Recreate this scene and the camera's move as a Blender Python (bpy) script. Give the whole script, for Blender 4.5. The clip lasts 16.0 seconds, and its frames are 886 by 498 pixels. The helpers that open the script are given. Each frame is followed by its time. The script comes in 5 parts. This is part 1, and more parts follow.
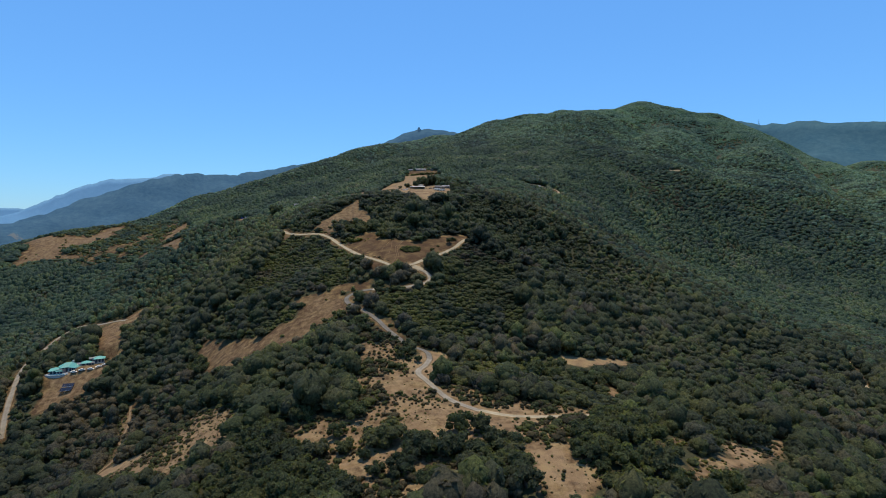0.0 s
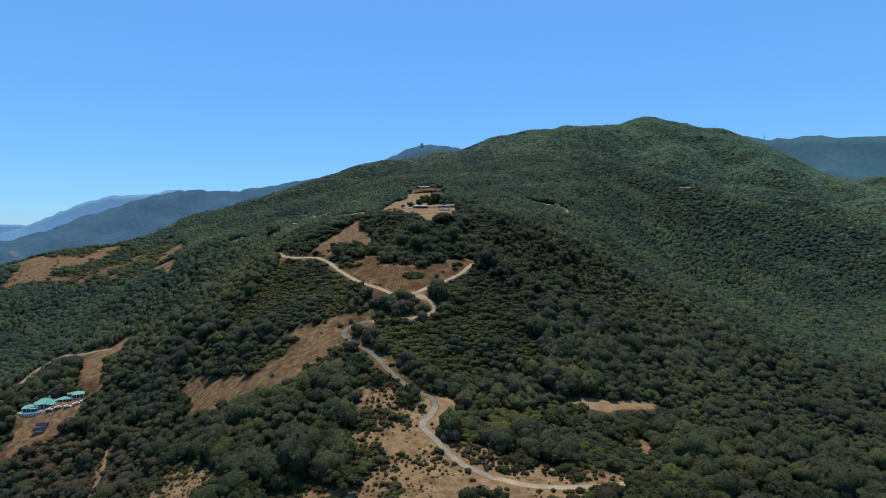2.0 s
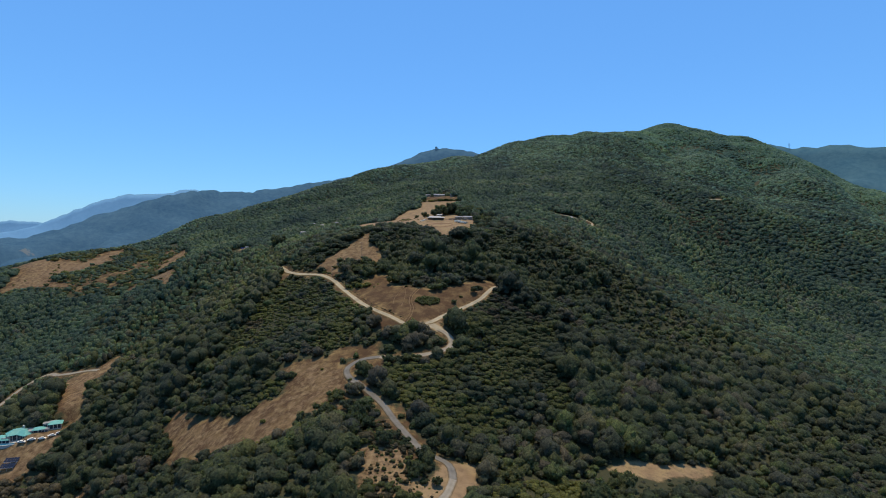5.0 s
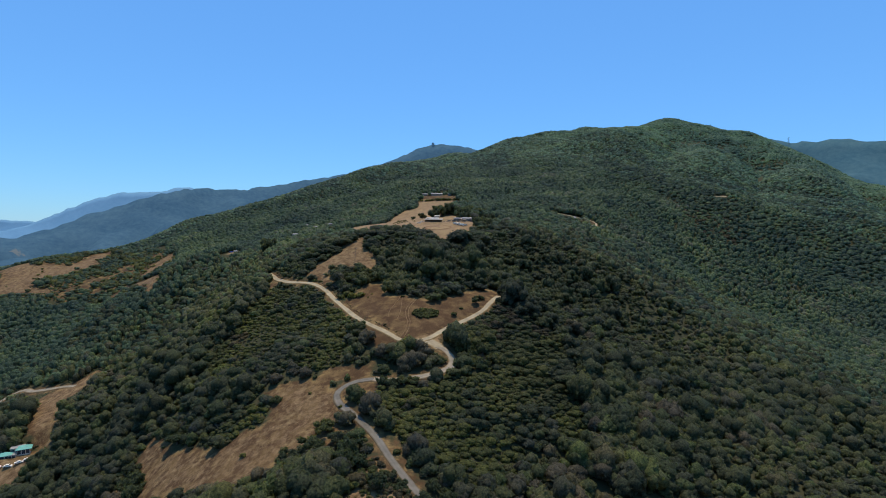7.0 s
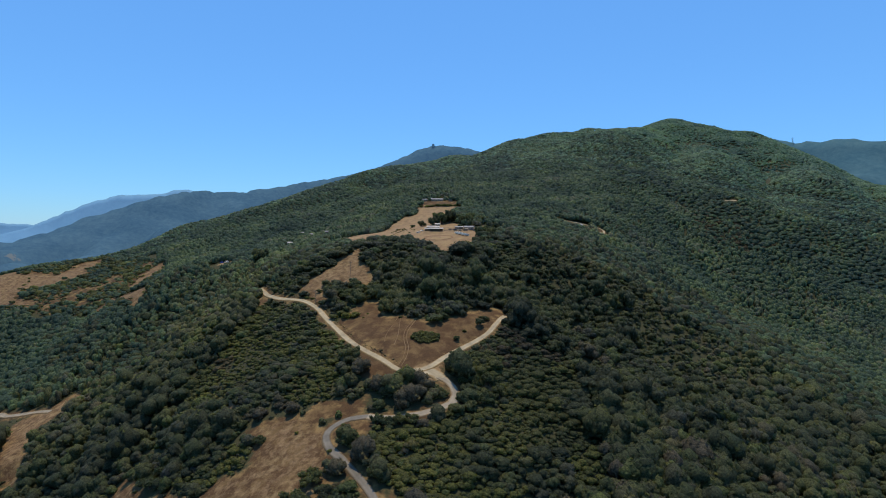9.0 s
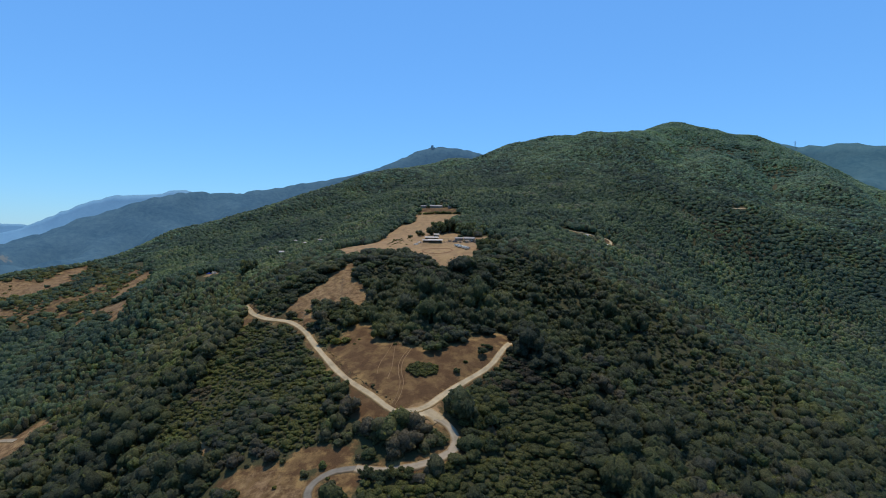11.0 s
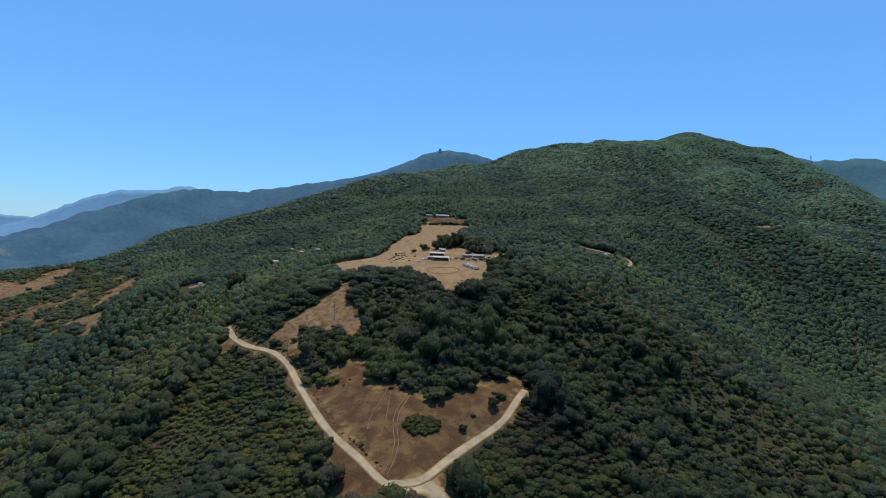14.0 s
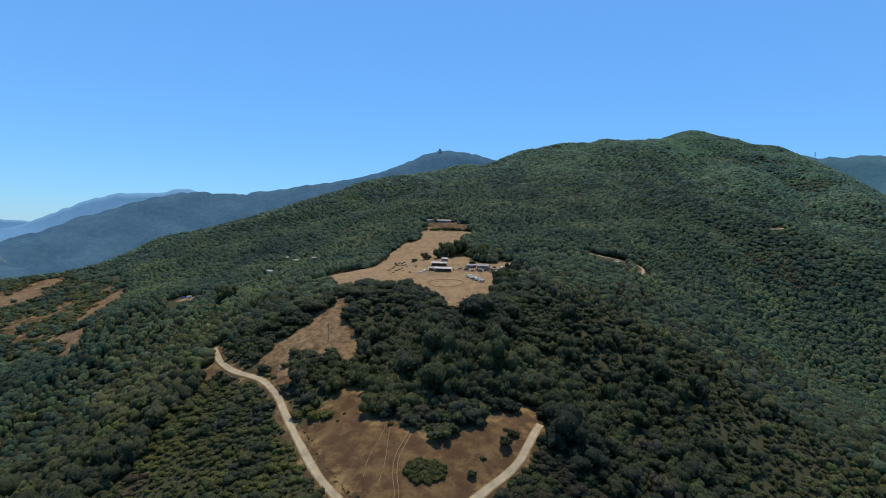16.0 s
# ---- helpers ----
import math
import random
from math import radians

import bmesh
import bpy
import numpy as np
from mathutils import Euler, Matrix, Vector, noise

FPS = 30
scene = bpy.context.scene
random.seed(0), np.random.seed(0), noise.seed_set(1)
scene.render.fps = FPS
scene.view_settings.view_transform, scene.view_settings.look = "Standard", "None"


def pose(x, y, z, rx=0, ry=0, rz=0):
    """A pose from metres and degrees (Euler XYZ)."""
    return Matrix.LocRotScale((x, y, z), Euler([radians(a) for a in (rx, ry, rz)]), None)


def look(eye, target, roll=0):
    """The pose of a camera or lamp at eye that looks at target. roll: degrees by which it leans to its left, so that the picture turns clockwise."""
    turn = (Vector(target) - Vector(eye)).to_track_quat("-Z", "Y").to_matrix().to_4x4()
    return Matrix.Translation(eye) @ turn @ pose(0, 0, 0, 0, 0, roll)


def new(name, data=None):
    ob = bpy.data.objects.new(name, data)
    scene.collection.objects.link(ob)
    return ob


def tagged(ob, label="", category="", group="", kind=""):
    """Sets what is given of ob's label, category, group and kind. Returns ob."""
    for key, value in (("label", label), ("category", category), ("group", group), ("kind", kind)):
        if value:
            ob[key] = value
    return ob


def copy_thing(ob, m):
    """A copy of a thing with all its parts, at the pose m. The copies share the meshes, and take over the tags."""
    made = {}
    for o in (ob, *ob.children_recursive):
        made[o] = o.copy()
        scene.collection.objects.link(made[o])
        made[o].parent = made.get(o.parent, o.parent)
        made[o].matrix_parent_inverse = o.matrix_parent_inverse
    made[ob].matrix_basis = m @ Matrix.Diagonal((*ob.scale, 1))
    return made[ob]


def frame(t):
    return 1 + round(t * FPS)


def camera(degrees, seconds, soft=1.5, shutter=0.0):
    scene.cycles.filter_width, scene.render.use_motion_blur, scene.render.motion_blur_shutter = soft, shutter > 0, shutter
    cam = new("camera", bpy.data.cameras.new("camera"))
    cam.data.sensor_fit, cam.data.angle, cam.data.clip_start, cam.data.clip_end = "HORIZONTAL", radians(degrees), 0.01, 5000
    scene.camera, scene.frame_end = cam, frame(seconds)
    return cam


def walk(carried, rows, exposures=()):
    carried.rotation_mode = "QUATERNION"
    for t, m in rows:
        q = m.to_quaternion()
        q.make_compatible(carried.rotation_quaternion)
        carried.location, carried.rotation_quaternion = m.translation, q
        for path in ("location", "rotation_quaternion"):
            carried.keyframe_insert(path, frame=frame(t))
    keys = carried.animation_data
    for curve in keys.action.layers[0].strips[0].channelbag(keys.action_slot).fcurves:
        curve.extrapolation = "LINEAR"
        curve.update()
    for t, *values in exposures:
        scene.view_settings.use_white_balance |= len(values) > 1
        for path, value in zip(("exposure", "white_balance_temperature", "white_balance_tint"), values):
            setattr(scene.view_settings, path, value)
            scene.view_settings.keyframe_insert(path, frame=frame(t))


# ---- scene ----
cam = camera(80.2, 16.0, soft=1.05)
PATH = [
    (0, (0.685, 2.016, 120.635), (0.678, 4.013, 120.525), 0.1),
    (0.5, (0.117, 9.559, 121.981), (0.108, 11.558, 121.895), 0.0),
    (1, (-0.406, 16.965, 123.705), (-0.417, 18.964, 123.633), 0.1),
    (1.5, (-0.763, 24.566, 125.553), (-0.778, 26.564, 125.489), 0.1),
    (2, (-1.412, 31.824, 127.533), (-1.43, 33.824, 127.479), 0.0),
    (2.5, (-2.378, 39.048, 129.507), (-2.404, 41.047, 129.462), 0.0),
    (3, (-3.532, 46.368, 131.426), (-3.578, 48.367, 131.384), 0.4),
    (3.5, (-4.545, 53.73, 133.41), (-4.607, 55.729, 133.369), 0.9),
    (4, (-5.113, 60.715, 135.408), (-5.18, 62.713, 135.368), 1.2),
    (6.5, (-7.447, 94.013, 144.639), (-7.504, 96.012, 144.584), 0.7),
    (7, (-7.912, 100.682, 146.312), (-7.966, 102.681, 146.253), 0.7),
    (7.5, (-8.479, 107.39, 148.259), (-8.538, 109.388, 148.196), 0.5),
    (8, (-9.03, 114.617, 150.473), (-9.091, 116.615, 150.407), 0.3),
    (8.5, (-9.045, 121.073, 152.985), (-9.103, 123.071, 152.921), 0.3),
    (9, (-9.159, 127.9, 155.29), (-9.215, 129.899, 155.233), 0.5),
    (11.5, (-10.743, 164.326, 167.617), (-10.794, 166.325, 167.565), 0.8),
    (12, (-10.937, 171.644, 169.277), (-10.989, 173.643, 169.229), 0.8),
    (12.5, (-11.162, 178.947, 171.017), (-11.219, 180.946, 170.971), 1.1),
    (13, (-11.898, 186.018, 172.784), (-11.962, 188.016, 172.74), 2.0),
    (13.5, (-12.834, 193.272, 174.996), (-12.901, 195.27, 174.951), 2.5),
    (14, (-13.438, 200.239, 177.069), (-13.507, 202.238, 177.025), 2.5),
    (14.5, (-14.08, 207.402, 179.073), (-14.151, 209.4, 179.029), 2.4),
    (15, (-14.664, 214.261, 181.138), (-14.735, 216.259, 181.092), 2.1),
    (15.5, (-15.422, 220.624, 183.114), (-15.491, 222.623, 183.07), 2.1),
    (16, (-16.187, 227.242, 184.703), (-16.258, 229.24, 184.658), 2.0),
]
walk(cam, [(t, look(eye, target, roll)) for t, eye, target, roll in PATH])

# ---- daylight: a high, clear summer sun ahead of the slope ----
SUN_UP, SUN_SIDE = 75.0, 0.0
world = bpy.data.worlds.new("world")
scene.world = world
world.use_nodes = True
tree = world.node_tree
sky = tree.nodes.new("ShaderNodeTexSky")
sky.sky_type, sky.sun_disc = "NISHITA", False
sky.sun_elevation, sky.sun_rotation = radians(SUN_UP), radians(SUN_SIDE)
sky.altitude, sky.air_density, sky.dust_density, sky.ozone_density = 400, 1.25, 0.0, 4.5
# the vivid, cool blue of a clear dry sky
vivid = tree.nodes.new("ShaderNodeMix")
vivid.data_type, vivid.blend_type = "RGBA", "MULTIPLY"
vivid.inputs["Factor"].default_value, vivid.inputs["B"].default_value = 1.0, (0.69, 1.13, 1.60, 1)
tree.links.new(sky.outputs["Color"], vivid.inputs["A"])
even = tree.nodes.new("ShaderNodeMix")
even.data_type = "RGBA"
even.inputs["Factor"].default_value, even.inputs["B"].default_value = 0.4, (1.5, 4.2, 8.6, 1)
tree.links.new(vivid.outputs["Result"], even.inputs["A"])
tree.links.new(even.outputs["Result"], tree.nodes["Background"].inputs["Color"])
tree.nodes["Background"].inputs["Strength"].default_value = 0.102
sun = new("sun", bpy.data.lights.new("sun", "SUN"))
sun.data.energy, sun.data.angle, sun.data.color = 3.8, radians(0.53), (1.0, 0.90, 0.74)
sun.matrix_world = look((0, 0, 0), (-math.sin(radians(SUN_SIDE)) * math.cos(radians(SUN_UP)),
                                    -math.cos(radians(SUN_SIDE)) * math.cos(radians(SUN_UP)), -math.sin(radians(SUN_UP))))
scene.view_settings.exposure = 0.0

# ---- materials ----


def material(name, rough=0.85):
    m = bpy.data.materials.new(name)
    m.use_nodes = True
    b = m.node_tree.nodes["Principled BSDF"]
    b.inputs["Roughness"].default_value = rough
    b.inputs["Specular IOR Level"].default_value = 0.25
    return m, m.node_tree, b


def link(nt, a, b):
    nt.links.new(a, b)


def where(nt):
    return nt.nodes.new("ShaderNodeNewGeometry").outputs["Position"]


def mottle(nt, size, detail=4.0, rough=0.6, vec=None):
    """Noise with features of about that many metres."""
    n = nt.nodes.new("ShaderNodeTexNoise")
    n.inputs["Scale"].default_value = 1.0 / size
    n.inputs["Detail"].default_value, n.inputs["Roughness"].default_value = detail, rough
    link(nt, vec if vec else where(nt), n.inputs["Vector"])
    return n.outputs["Fac"]


def ramp(nt, fac, stops):
    r = nt.nodes.new("ShaderNodeValToRGB")
    while len(r.color_ramp.elements) < len(stops):
        r.color_ramp.elements.new(0.5)
    for e, (p, c) in zip(r.color_ramp.elements, stops):
        e.position, e.color = p, (*c, 1)
    link(nt, fac, r.inputs["Fac"])
    return r.outputs["Color"]


def blend(nt, fac, a, b, kind="MIX"):
    m = nt.nodes.new("ShaderNodeMix")
    m.data_type, m.blend_type = "RGBA", kind
    for socket, v in ((m.inputs["Factor"], fac), (m.inputs["A"], a), (m.inputs["B"], b)):
        if isinstance(v, (int, float)):
            socket.default_value = v
        elif isinstance(v, tuple):
            socket.default_value = (*v, 1)
        else:
            link(nt, v, socket)
    return m.outputs["Result"]


def sums(nt, op, a, b=0.0, c=0.0):
    m = nt.nodes.new("ShaderNodeMath")
    m.operation = op
    for socket, v in zip(m.inputs, (a, b, c)):
        if isinstance(v, (int, float)):
            socket.default_value = v
        else:
            link(nt, v, socket)
    return m.outputs["Value"]


def attribute(nt, name):
    a = nt.nodes.new("ShaderNodeAttribute")
    a.attribute_name = name
    return a.outputs["Fac"]


def chance(nt):
    return nt.nodes.new("ShaderNodeObjectInfo").outputs["Random"]


def relief(nt, b, height, strength, distance):
    n = nt.nodes.new("ShaderNodeBump")
    n.inputs["Strength"].default_value, n.inputs["Distance"].default_value = strength, distance
    link(nt, height, n.inputs["Height"])
    link(nt, n.outputs["Normal"], b.inputs["Normal"])


def ground_material():
    m, nt, b = material("dry_ground", 0.95)
    b.inputs["Specular IOR Level"].default_value = 0.1
    broad, mid, fine = mottle(nt, 30), mottle(nt, 6, 5), mottle(nt, 0.9, 6, 0.7)
    grass = ramp(nt, mid, [(0.25, (0.064, 0.035, 0.018)), (0.5, (0.100, 0.058, 0.027)), (0.75, (0.168, 0.103, 0.050))])
    grass = blend(nt, sums(nt, "MULTIPLY", broad, 0.55), grass, (0.100, 0.054, 0.027))
    straw = ramp(nt, mottle(nt, 8, 4, 0.65), [(0.47, (0, 0, 0)), (0.62, (0.9, 0.9, 0.9))])
    thin = sums(nt, "MULTIPLY", sums(nt, "SUBTRACT", 1.0, attribute(nt, "meadow")), 4.0)
    straw = sums(nt, "MULTIPLY", straw, sums(nt, "MINIMUM", sums(nt, "ADD", thin, 0.42), 1.0))
    grass = blend(nt, straw, grass, (0.279, 0.178, 0.074))
    bare = ramp(nt, mid, [(0.3, (0.234, 0.146, 0.076)), (0.7, (0.333, 0.218, 0.114))])
    golden = ramp(nt, mottle(nt, 11, 5, 0.7), [(0.50, (0, 0, 0)), (0.62, (0.75, 0.75, 0.75))])
    bare = blend(nt, golden, bare, (0.345, 0.236, 0.110))
    litter = ramp(nt, mottle(nt, 4.5, 6, 0.75), [(0.52, (0, 0, 0)), (0.66, (0.6, 0.6, 0.6))])
    bare = blend(nt, litter, bare, (0.105, 0.078, 0.050))
    floor = ramp(nt, fine, [(0.3, (0.040, 0.042, 0.020)), (0.55, (0.064, 0.060, 0.029)), (0.8, (0.112, 0.098, 0.048))])
    streak = nt.nodes.new("ShaderNodeMapping")
    streak.inputs["Scale"].default_value, streak.inputs["Rotation"].default_value = (1.0, 0.4, 1.0), (0, 0, 0.35)
    link(nt, where(nt), streak.inputs["Vector"])
    worn_lines = ramp(nt, mottle(nt, 0.8, 5, 0.7, streak.outputs["Vector"]), [(0.35, (0.90, 0.89, 0.88)), (0.55, (1, 1, 1)), (0.72, (1.12, 1.11, 1.09))])
    grass = blend(nt, 1.0, grass, worn_lines, "MULTIPLY")
    near_open = sums(nt, "MINIMUM", sums(nt, "MULTIPLY", attribute(nt, "meadow"), 5.0), 1.0)
    rag = sums(nt, "MULTIPLY", sums(nt, "MULTIPLY", sums(nt, "SUBTRACT", mottle(nt, 3.5, 5, 0.7), 0.5), 1.1), near_open)
    edge = nt.nodes.new("ShaderNodeMapRange")
    edge.inputs["From Min"].default_value, edge.inputs["From Max"].default_value = 0.38, 0.62
    link(nt, sums(nt, "ADD", attribute(nt, "meadow"), rag), edge.inputs["Value"])
    worn = nt.nodes.new("ShaderNodeMapRange")
    worn.inputs["From Min"].default_value, worn.inputs["From Max"].default_value = 0.35, 0.65
    link(nt, sums(nt, "ADD", attribute(nt, "bare"), rag), worn.inputs["Value"])
    open_land = blend(nt, worn.outputs["Result"], grass, bare)
    colour = blend(nt, edge.outputs["Result"], floor, open_land)
    colour = blend(nt, sums(nt, "MULTIPLY", fine, 0.75), colour, blend(nt, 1.0, colour, (0.60, 0.58, 0.54), "MULTIPLY"))
    link(nt, colour, b.inputs["Base Color"])
    relief(nt, b, fine, 0.7, 0.35)
    return m


def foliage_material(name, stops, lump=0.5, deep=0.5, rise=0.8):
    """Leaves whose colour goes from crown to crown by the tint, and from spray to spray by island and grain."""
    m, nt, b = material(name, 0.62)
    b.inputs["Specular IOR Level"].default_value = 0.22
    isle = nt.nodes.new("ShaderNodeNewGeometry").outputs["Random Per Island"]
    tone = sums(nt, "ADD", attribute(nt, "tint"), sums(nt, "MULTIPLY", sums(nt, "SUBTRACT", chance(nt), 0.5), 0.35))
    colour = ramp(nt, sums(nt, "ADD", sums(nt, "MULTIPLY", tone, 0.92), sums(nt, "MULTIPLY", isle, 0.08)), stops)
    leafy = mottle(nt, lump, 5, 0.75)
    # clump light and shade in the colour: cool dark hollows, warm bright tips
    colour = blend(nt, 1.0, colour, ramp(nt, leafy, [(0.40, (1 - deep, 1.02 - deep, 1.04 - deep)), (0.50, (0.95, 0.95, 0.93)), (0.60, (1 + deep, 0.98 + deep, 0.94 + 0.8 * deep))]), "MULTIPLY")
    stand = mottle(nt, 55, 3)
    colour = blend(nt, 1.0, colour, ramp(nt, stand, [(0.3, (0.64, 0.70, 0.76)), (0.7, (1.32, 1.24, 1.04))]), "MULTIPLY")
    colour = blend(nt, 1.0, colour, ramp(nt, mottle(nt, 210, 3), [(0.35, (0.84, 0.86, 0.92)), (0.65, (1.12, 1.10, 1.02))]), "MULTIPLY")
    link(nt, colour, b.inputs["Base Color"])
    relief(nt, b, leafy, 1.0, lump * rise)
    # thin leaves let some of the sun through
    glow = nt.nodes.new("ShaderNodeBsdfTranslucent")
    link(nt, blend(nt, 1.0, colour, (1.35, 1.35, 0.9), "MULTIPLY"), glow.inputs["Color"])
    both = nt.nodes.new("ShaderNodeMixShader")
    both.inputs["Fac"].default_value = 0.55
    link(nt, b.outputs["BSDF"], both.inputs[1])
    link(nt, glow.outputs["BSDF"], both.inputs[2])
    link(nt, both.outputs["Shader"], nt.nodes["Material Output"].inputs["Surface"])
    return m


def plain(name, colour, rough=0.7, metal=0.0, vary=0.25, size=1.2):
    """Weathered paint, plaster, metal or earth: one colour with stains at two scales."""
    m, nt, b = material(name, rough)
    b.inputs["Metallic"].default_value = metal
    stain = sums(nt, "ADD", sums(nt, "MULTIPLY", mottle(nt, size * 4, 3), 0.6), sums(nt, "MULTIPLY", mottle(nt, size * 0.4, 5, 0.7), 0.4))
    lo, hi = tuple(c * (1 - vary) for c in colour), tuple(min(c * (1 + vary), 0.9) for c in colour)
    link(nt, ramp(nt, stain, [(0.3, lo), (0.7, hi)]), b.inputs["Base Color"])
    relief(nt, b, mottle(nt, size * 0.2, 4), 0.25, 0.03)
    return m


def road_material(name, colour):
    m, nt, b = material(name, 1.0)
    b.inputs["Specular IOR Level"].default_value = 0.08
    fine, mid = mottle(nt, 0.5, 6, 0.7), mottle(nt, 5, 4)
    dusty = ramp(nt, mid, [(0.3, tuple(c * 0.75 for c in colour)), (0.7, tuple(c * 1.2 for c in colour))])
    edge = ramp(nt, sums(nt, "ADD", attribute(nt, "verge"), sums(nt, "MULTIPLY", sums(nt, "SUBTRACT", mottle(nt, 2.2, 4), 0.5), 0.7)),
                [(0.55, (1, 1, 1)), (0.95, (0.80, 0.66, 0.48))])
    dusty = blend(nt, 1.0, dusty, edge, "MULTIPLY")
    rut = ramp(nt, attribute(nt, "rut"), [(0.0, (0.93, 0.92, 0.9)), (1.0, (1.05, 1.05, 1.04))])
    dusty = blend(nt, 1.0, dusty, rut, "MULTIPLY")
    link(nt, blend(nt, sums(nt, "MULTIPLY", fine, 0.35), dusty, blend(nt, 1.0, dusty, (0.6, 0.58, 0.55), "MULTIPLY")), b.inputs["Base Color"])
    relief(nt, b, fine, 0.5, 0.06)
    return m


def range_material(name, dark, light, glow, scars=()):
    """A distant mountain range; the haze of many kilometres of air is colour and glow."""
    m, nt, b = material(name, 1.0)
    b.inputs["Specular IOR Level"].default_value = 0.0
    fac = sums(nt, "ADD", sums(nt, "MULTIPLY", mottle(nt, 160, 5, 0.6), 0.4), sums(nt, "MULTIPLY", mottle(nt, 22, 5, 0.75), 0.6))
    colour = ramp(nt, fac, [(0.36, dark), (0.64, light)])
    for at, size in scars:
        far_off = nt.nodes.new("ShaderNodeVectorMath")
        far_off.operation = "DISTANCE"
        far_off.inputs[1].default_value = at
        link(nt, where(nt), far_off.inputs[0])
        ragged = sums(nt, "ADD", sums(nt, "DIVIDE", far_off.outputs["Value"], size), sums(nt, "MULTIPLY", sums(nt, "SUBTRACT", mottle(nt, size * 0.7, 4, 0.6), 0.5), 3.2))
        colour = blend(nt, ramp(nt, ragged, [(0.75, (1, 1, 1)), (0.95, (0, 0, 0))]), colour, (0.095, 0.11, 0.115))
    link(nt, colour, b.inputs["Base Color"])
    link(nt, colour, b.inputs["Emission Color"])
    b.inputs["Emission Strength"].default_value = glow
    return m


GROUND = ground_material()
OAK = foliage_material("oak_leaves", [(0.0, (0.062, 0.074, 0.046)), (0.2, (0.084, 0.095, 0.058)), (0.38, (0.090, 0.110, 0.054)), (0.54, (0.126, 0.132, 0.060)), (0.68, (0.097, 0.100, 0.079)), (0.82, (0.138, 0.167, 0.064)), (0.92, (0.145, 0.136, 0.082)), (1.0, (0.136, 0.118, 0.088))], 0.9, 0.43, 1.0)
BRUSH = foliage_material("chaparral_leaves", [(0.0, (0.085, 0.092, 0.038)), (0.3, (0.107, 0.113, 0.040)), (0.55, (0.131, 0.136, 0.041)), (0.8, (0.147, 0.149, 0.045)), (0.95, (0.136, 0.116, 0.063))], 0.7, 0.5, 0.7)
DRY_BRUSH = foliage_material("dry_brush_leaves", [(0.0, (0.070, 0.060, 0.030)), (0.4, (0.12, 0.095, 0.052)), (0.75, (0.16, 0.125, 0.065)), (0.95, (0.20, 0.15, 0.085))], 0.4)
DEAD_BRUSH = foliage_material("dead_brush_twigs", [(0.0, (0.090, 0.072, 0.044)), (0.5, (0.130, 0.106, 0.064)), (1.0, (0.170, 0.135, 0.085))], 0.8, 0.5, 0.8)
# far and middle woods: paler, bluer leaf colours stand in for haze
HAZED_FAR_LEAVES = foliage_material("haze_tinted_far_leaves", [(0.0, (0.124, 0.206, 0.159)), (0.3, (0.149, 0.238, 0.172)), (0.55, (0.176, 0.270, 0.185)), (0.75, (0.167, 0.254, 0.185)), (1.0, (0.205, 0.286, 0.196))], 2.2, 0.34, 0.25)
HAZED_MID_LEAVES = foliage_material("haze_tinted_slope_leaves", [(0.0, (0.065, 0.101, 0.077)), (0.25, (0.090, 0.134, 0.091)), (0.5, (0.119, 0.170, 0.095)), (0.72, (0.117, 0.155, 0.106)), (0.88, (0.167, 0.213, 0.104)), (1.0, (0.165, 0.174, 0.131))], 1.4, 0.42, 0.8)
BARK = plain("oak_bark", (0.11, 0.085, 0.065), 0.95, vary=0.4, size=0.5)
DIRT_ROAD = road_material("dirt_road", (0.38, 0.305, 0.195))
PAVED_ROAD = road_material("worn_asphalt", (0.28, 0.235, 0.175))
GREY_ASPHALT = road_material("grey_asphalt", (0.18, 0.158, 0.128))
TRODDEN = road_material("trodden_grass", (0.24, 0.165, 0.095))
# haze painted into the ranges: blued base colours that also glow
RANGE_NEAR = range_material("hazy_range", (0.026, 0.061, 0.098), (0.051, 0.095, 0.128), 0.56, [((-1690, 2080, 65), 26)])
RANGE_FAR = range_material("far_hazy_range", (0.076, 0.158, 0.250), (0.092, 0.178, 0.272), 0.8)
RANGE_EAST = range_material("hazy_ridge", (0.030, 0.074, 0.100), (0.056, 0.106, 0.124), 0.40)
TEAL_ROOF = plain("teal_metal_roof", (0.14, 0.37, 0.30), 0.6, 0.0, 0.15, 1.5)
WHITE_WALL = plain("white_plaster", (0.60, 0.54, 0.45), 0.8, 0.0, 0.1)
WHITE_ROOF = plain("white_sheet_roof", (0.42, 0.37, 0.31), 0.7, 0.0, 0.12)
GREY_ROOF = plain("grey_shingle_roof", (0.27, 0.245, 0.22), 0.85, 0.0, 0.2)
TIMBER = plain("weathered_timber", (0.22, 0.165, 0.12), 0.9, 0.0, 0.3)
DARK_GLASS = plain("dark_window_glass", (0.03, 0.045, 0.06), 0.12, 0.0, 0.15)
POOL = plain("pool_water", (0.03, 0.13, 0.20), 0.08, 0.0, 0.2)
PAVING = plain("pale_paving", (0.46, 0.42, 0.37), 0.9, 0.0, 0.15)
PANEL = plain("solar_glass", (0.015, 0.018, 0.03), 0.2, 0.0, 0.2)
STEEL = plain("galvanised_steel", (0.42, 0.44, 0.46), 0.5, 0.6, 0.15)
RUBBER = plain("tyre_rubber", (0.03, 0.03, 0.03), 0.9)
CAR_WHITE = plain("white_car_paint", (0.82, 0.72, 0.58), 0.7, 0.0, 0.06)
CAR_DARK = plain("dark_car_paint", (0.06, 0.065, 0.07), 0.35, 0.0, 0.1)
CAR_BLUE = plain("blue_car_paint", (0.06, 0.11, 0.42), 0.3, 0.0, 0.1)
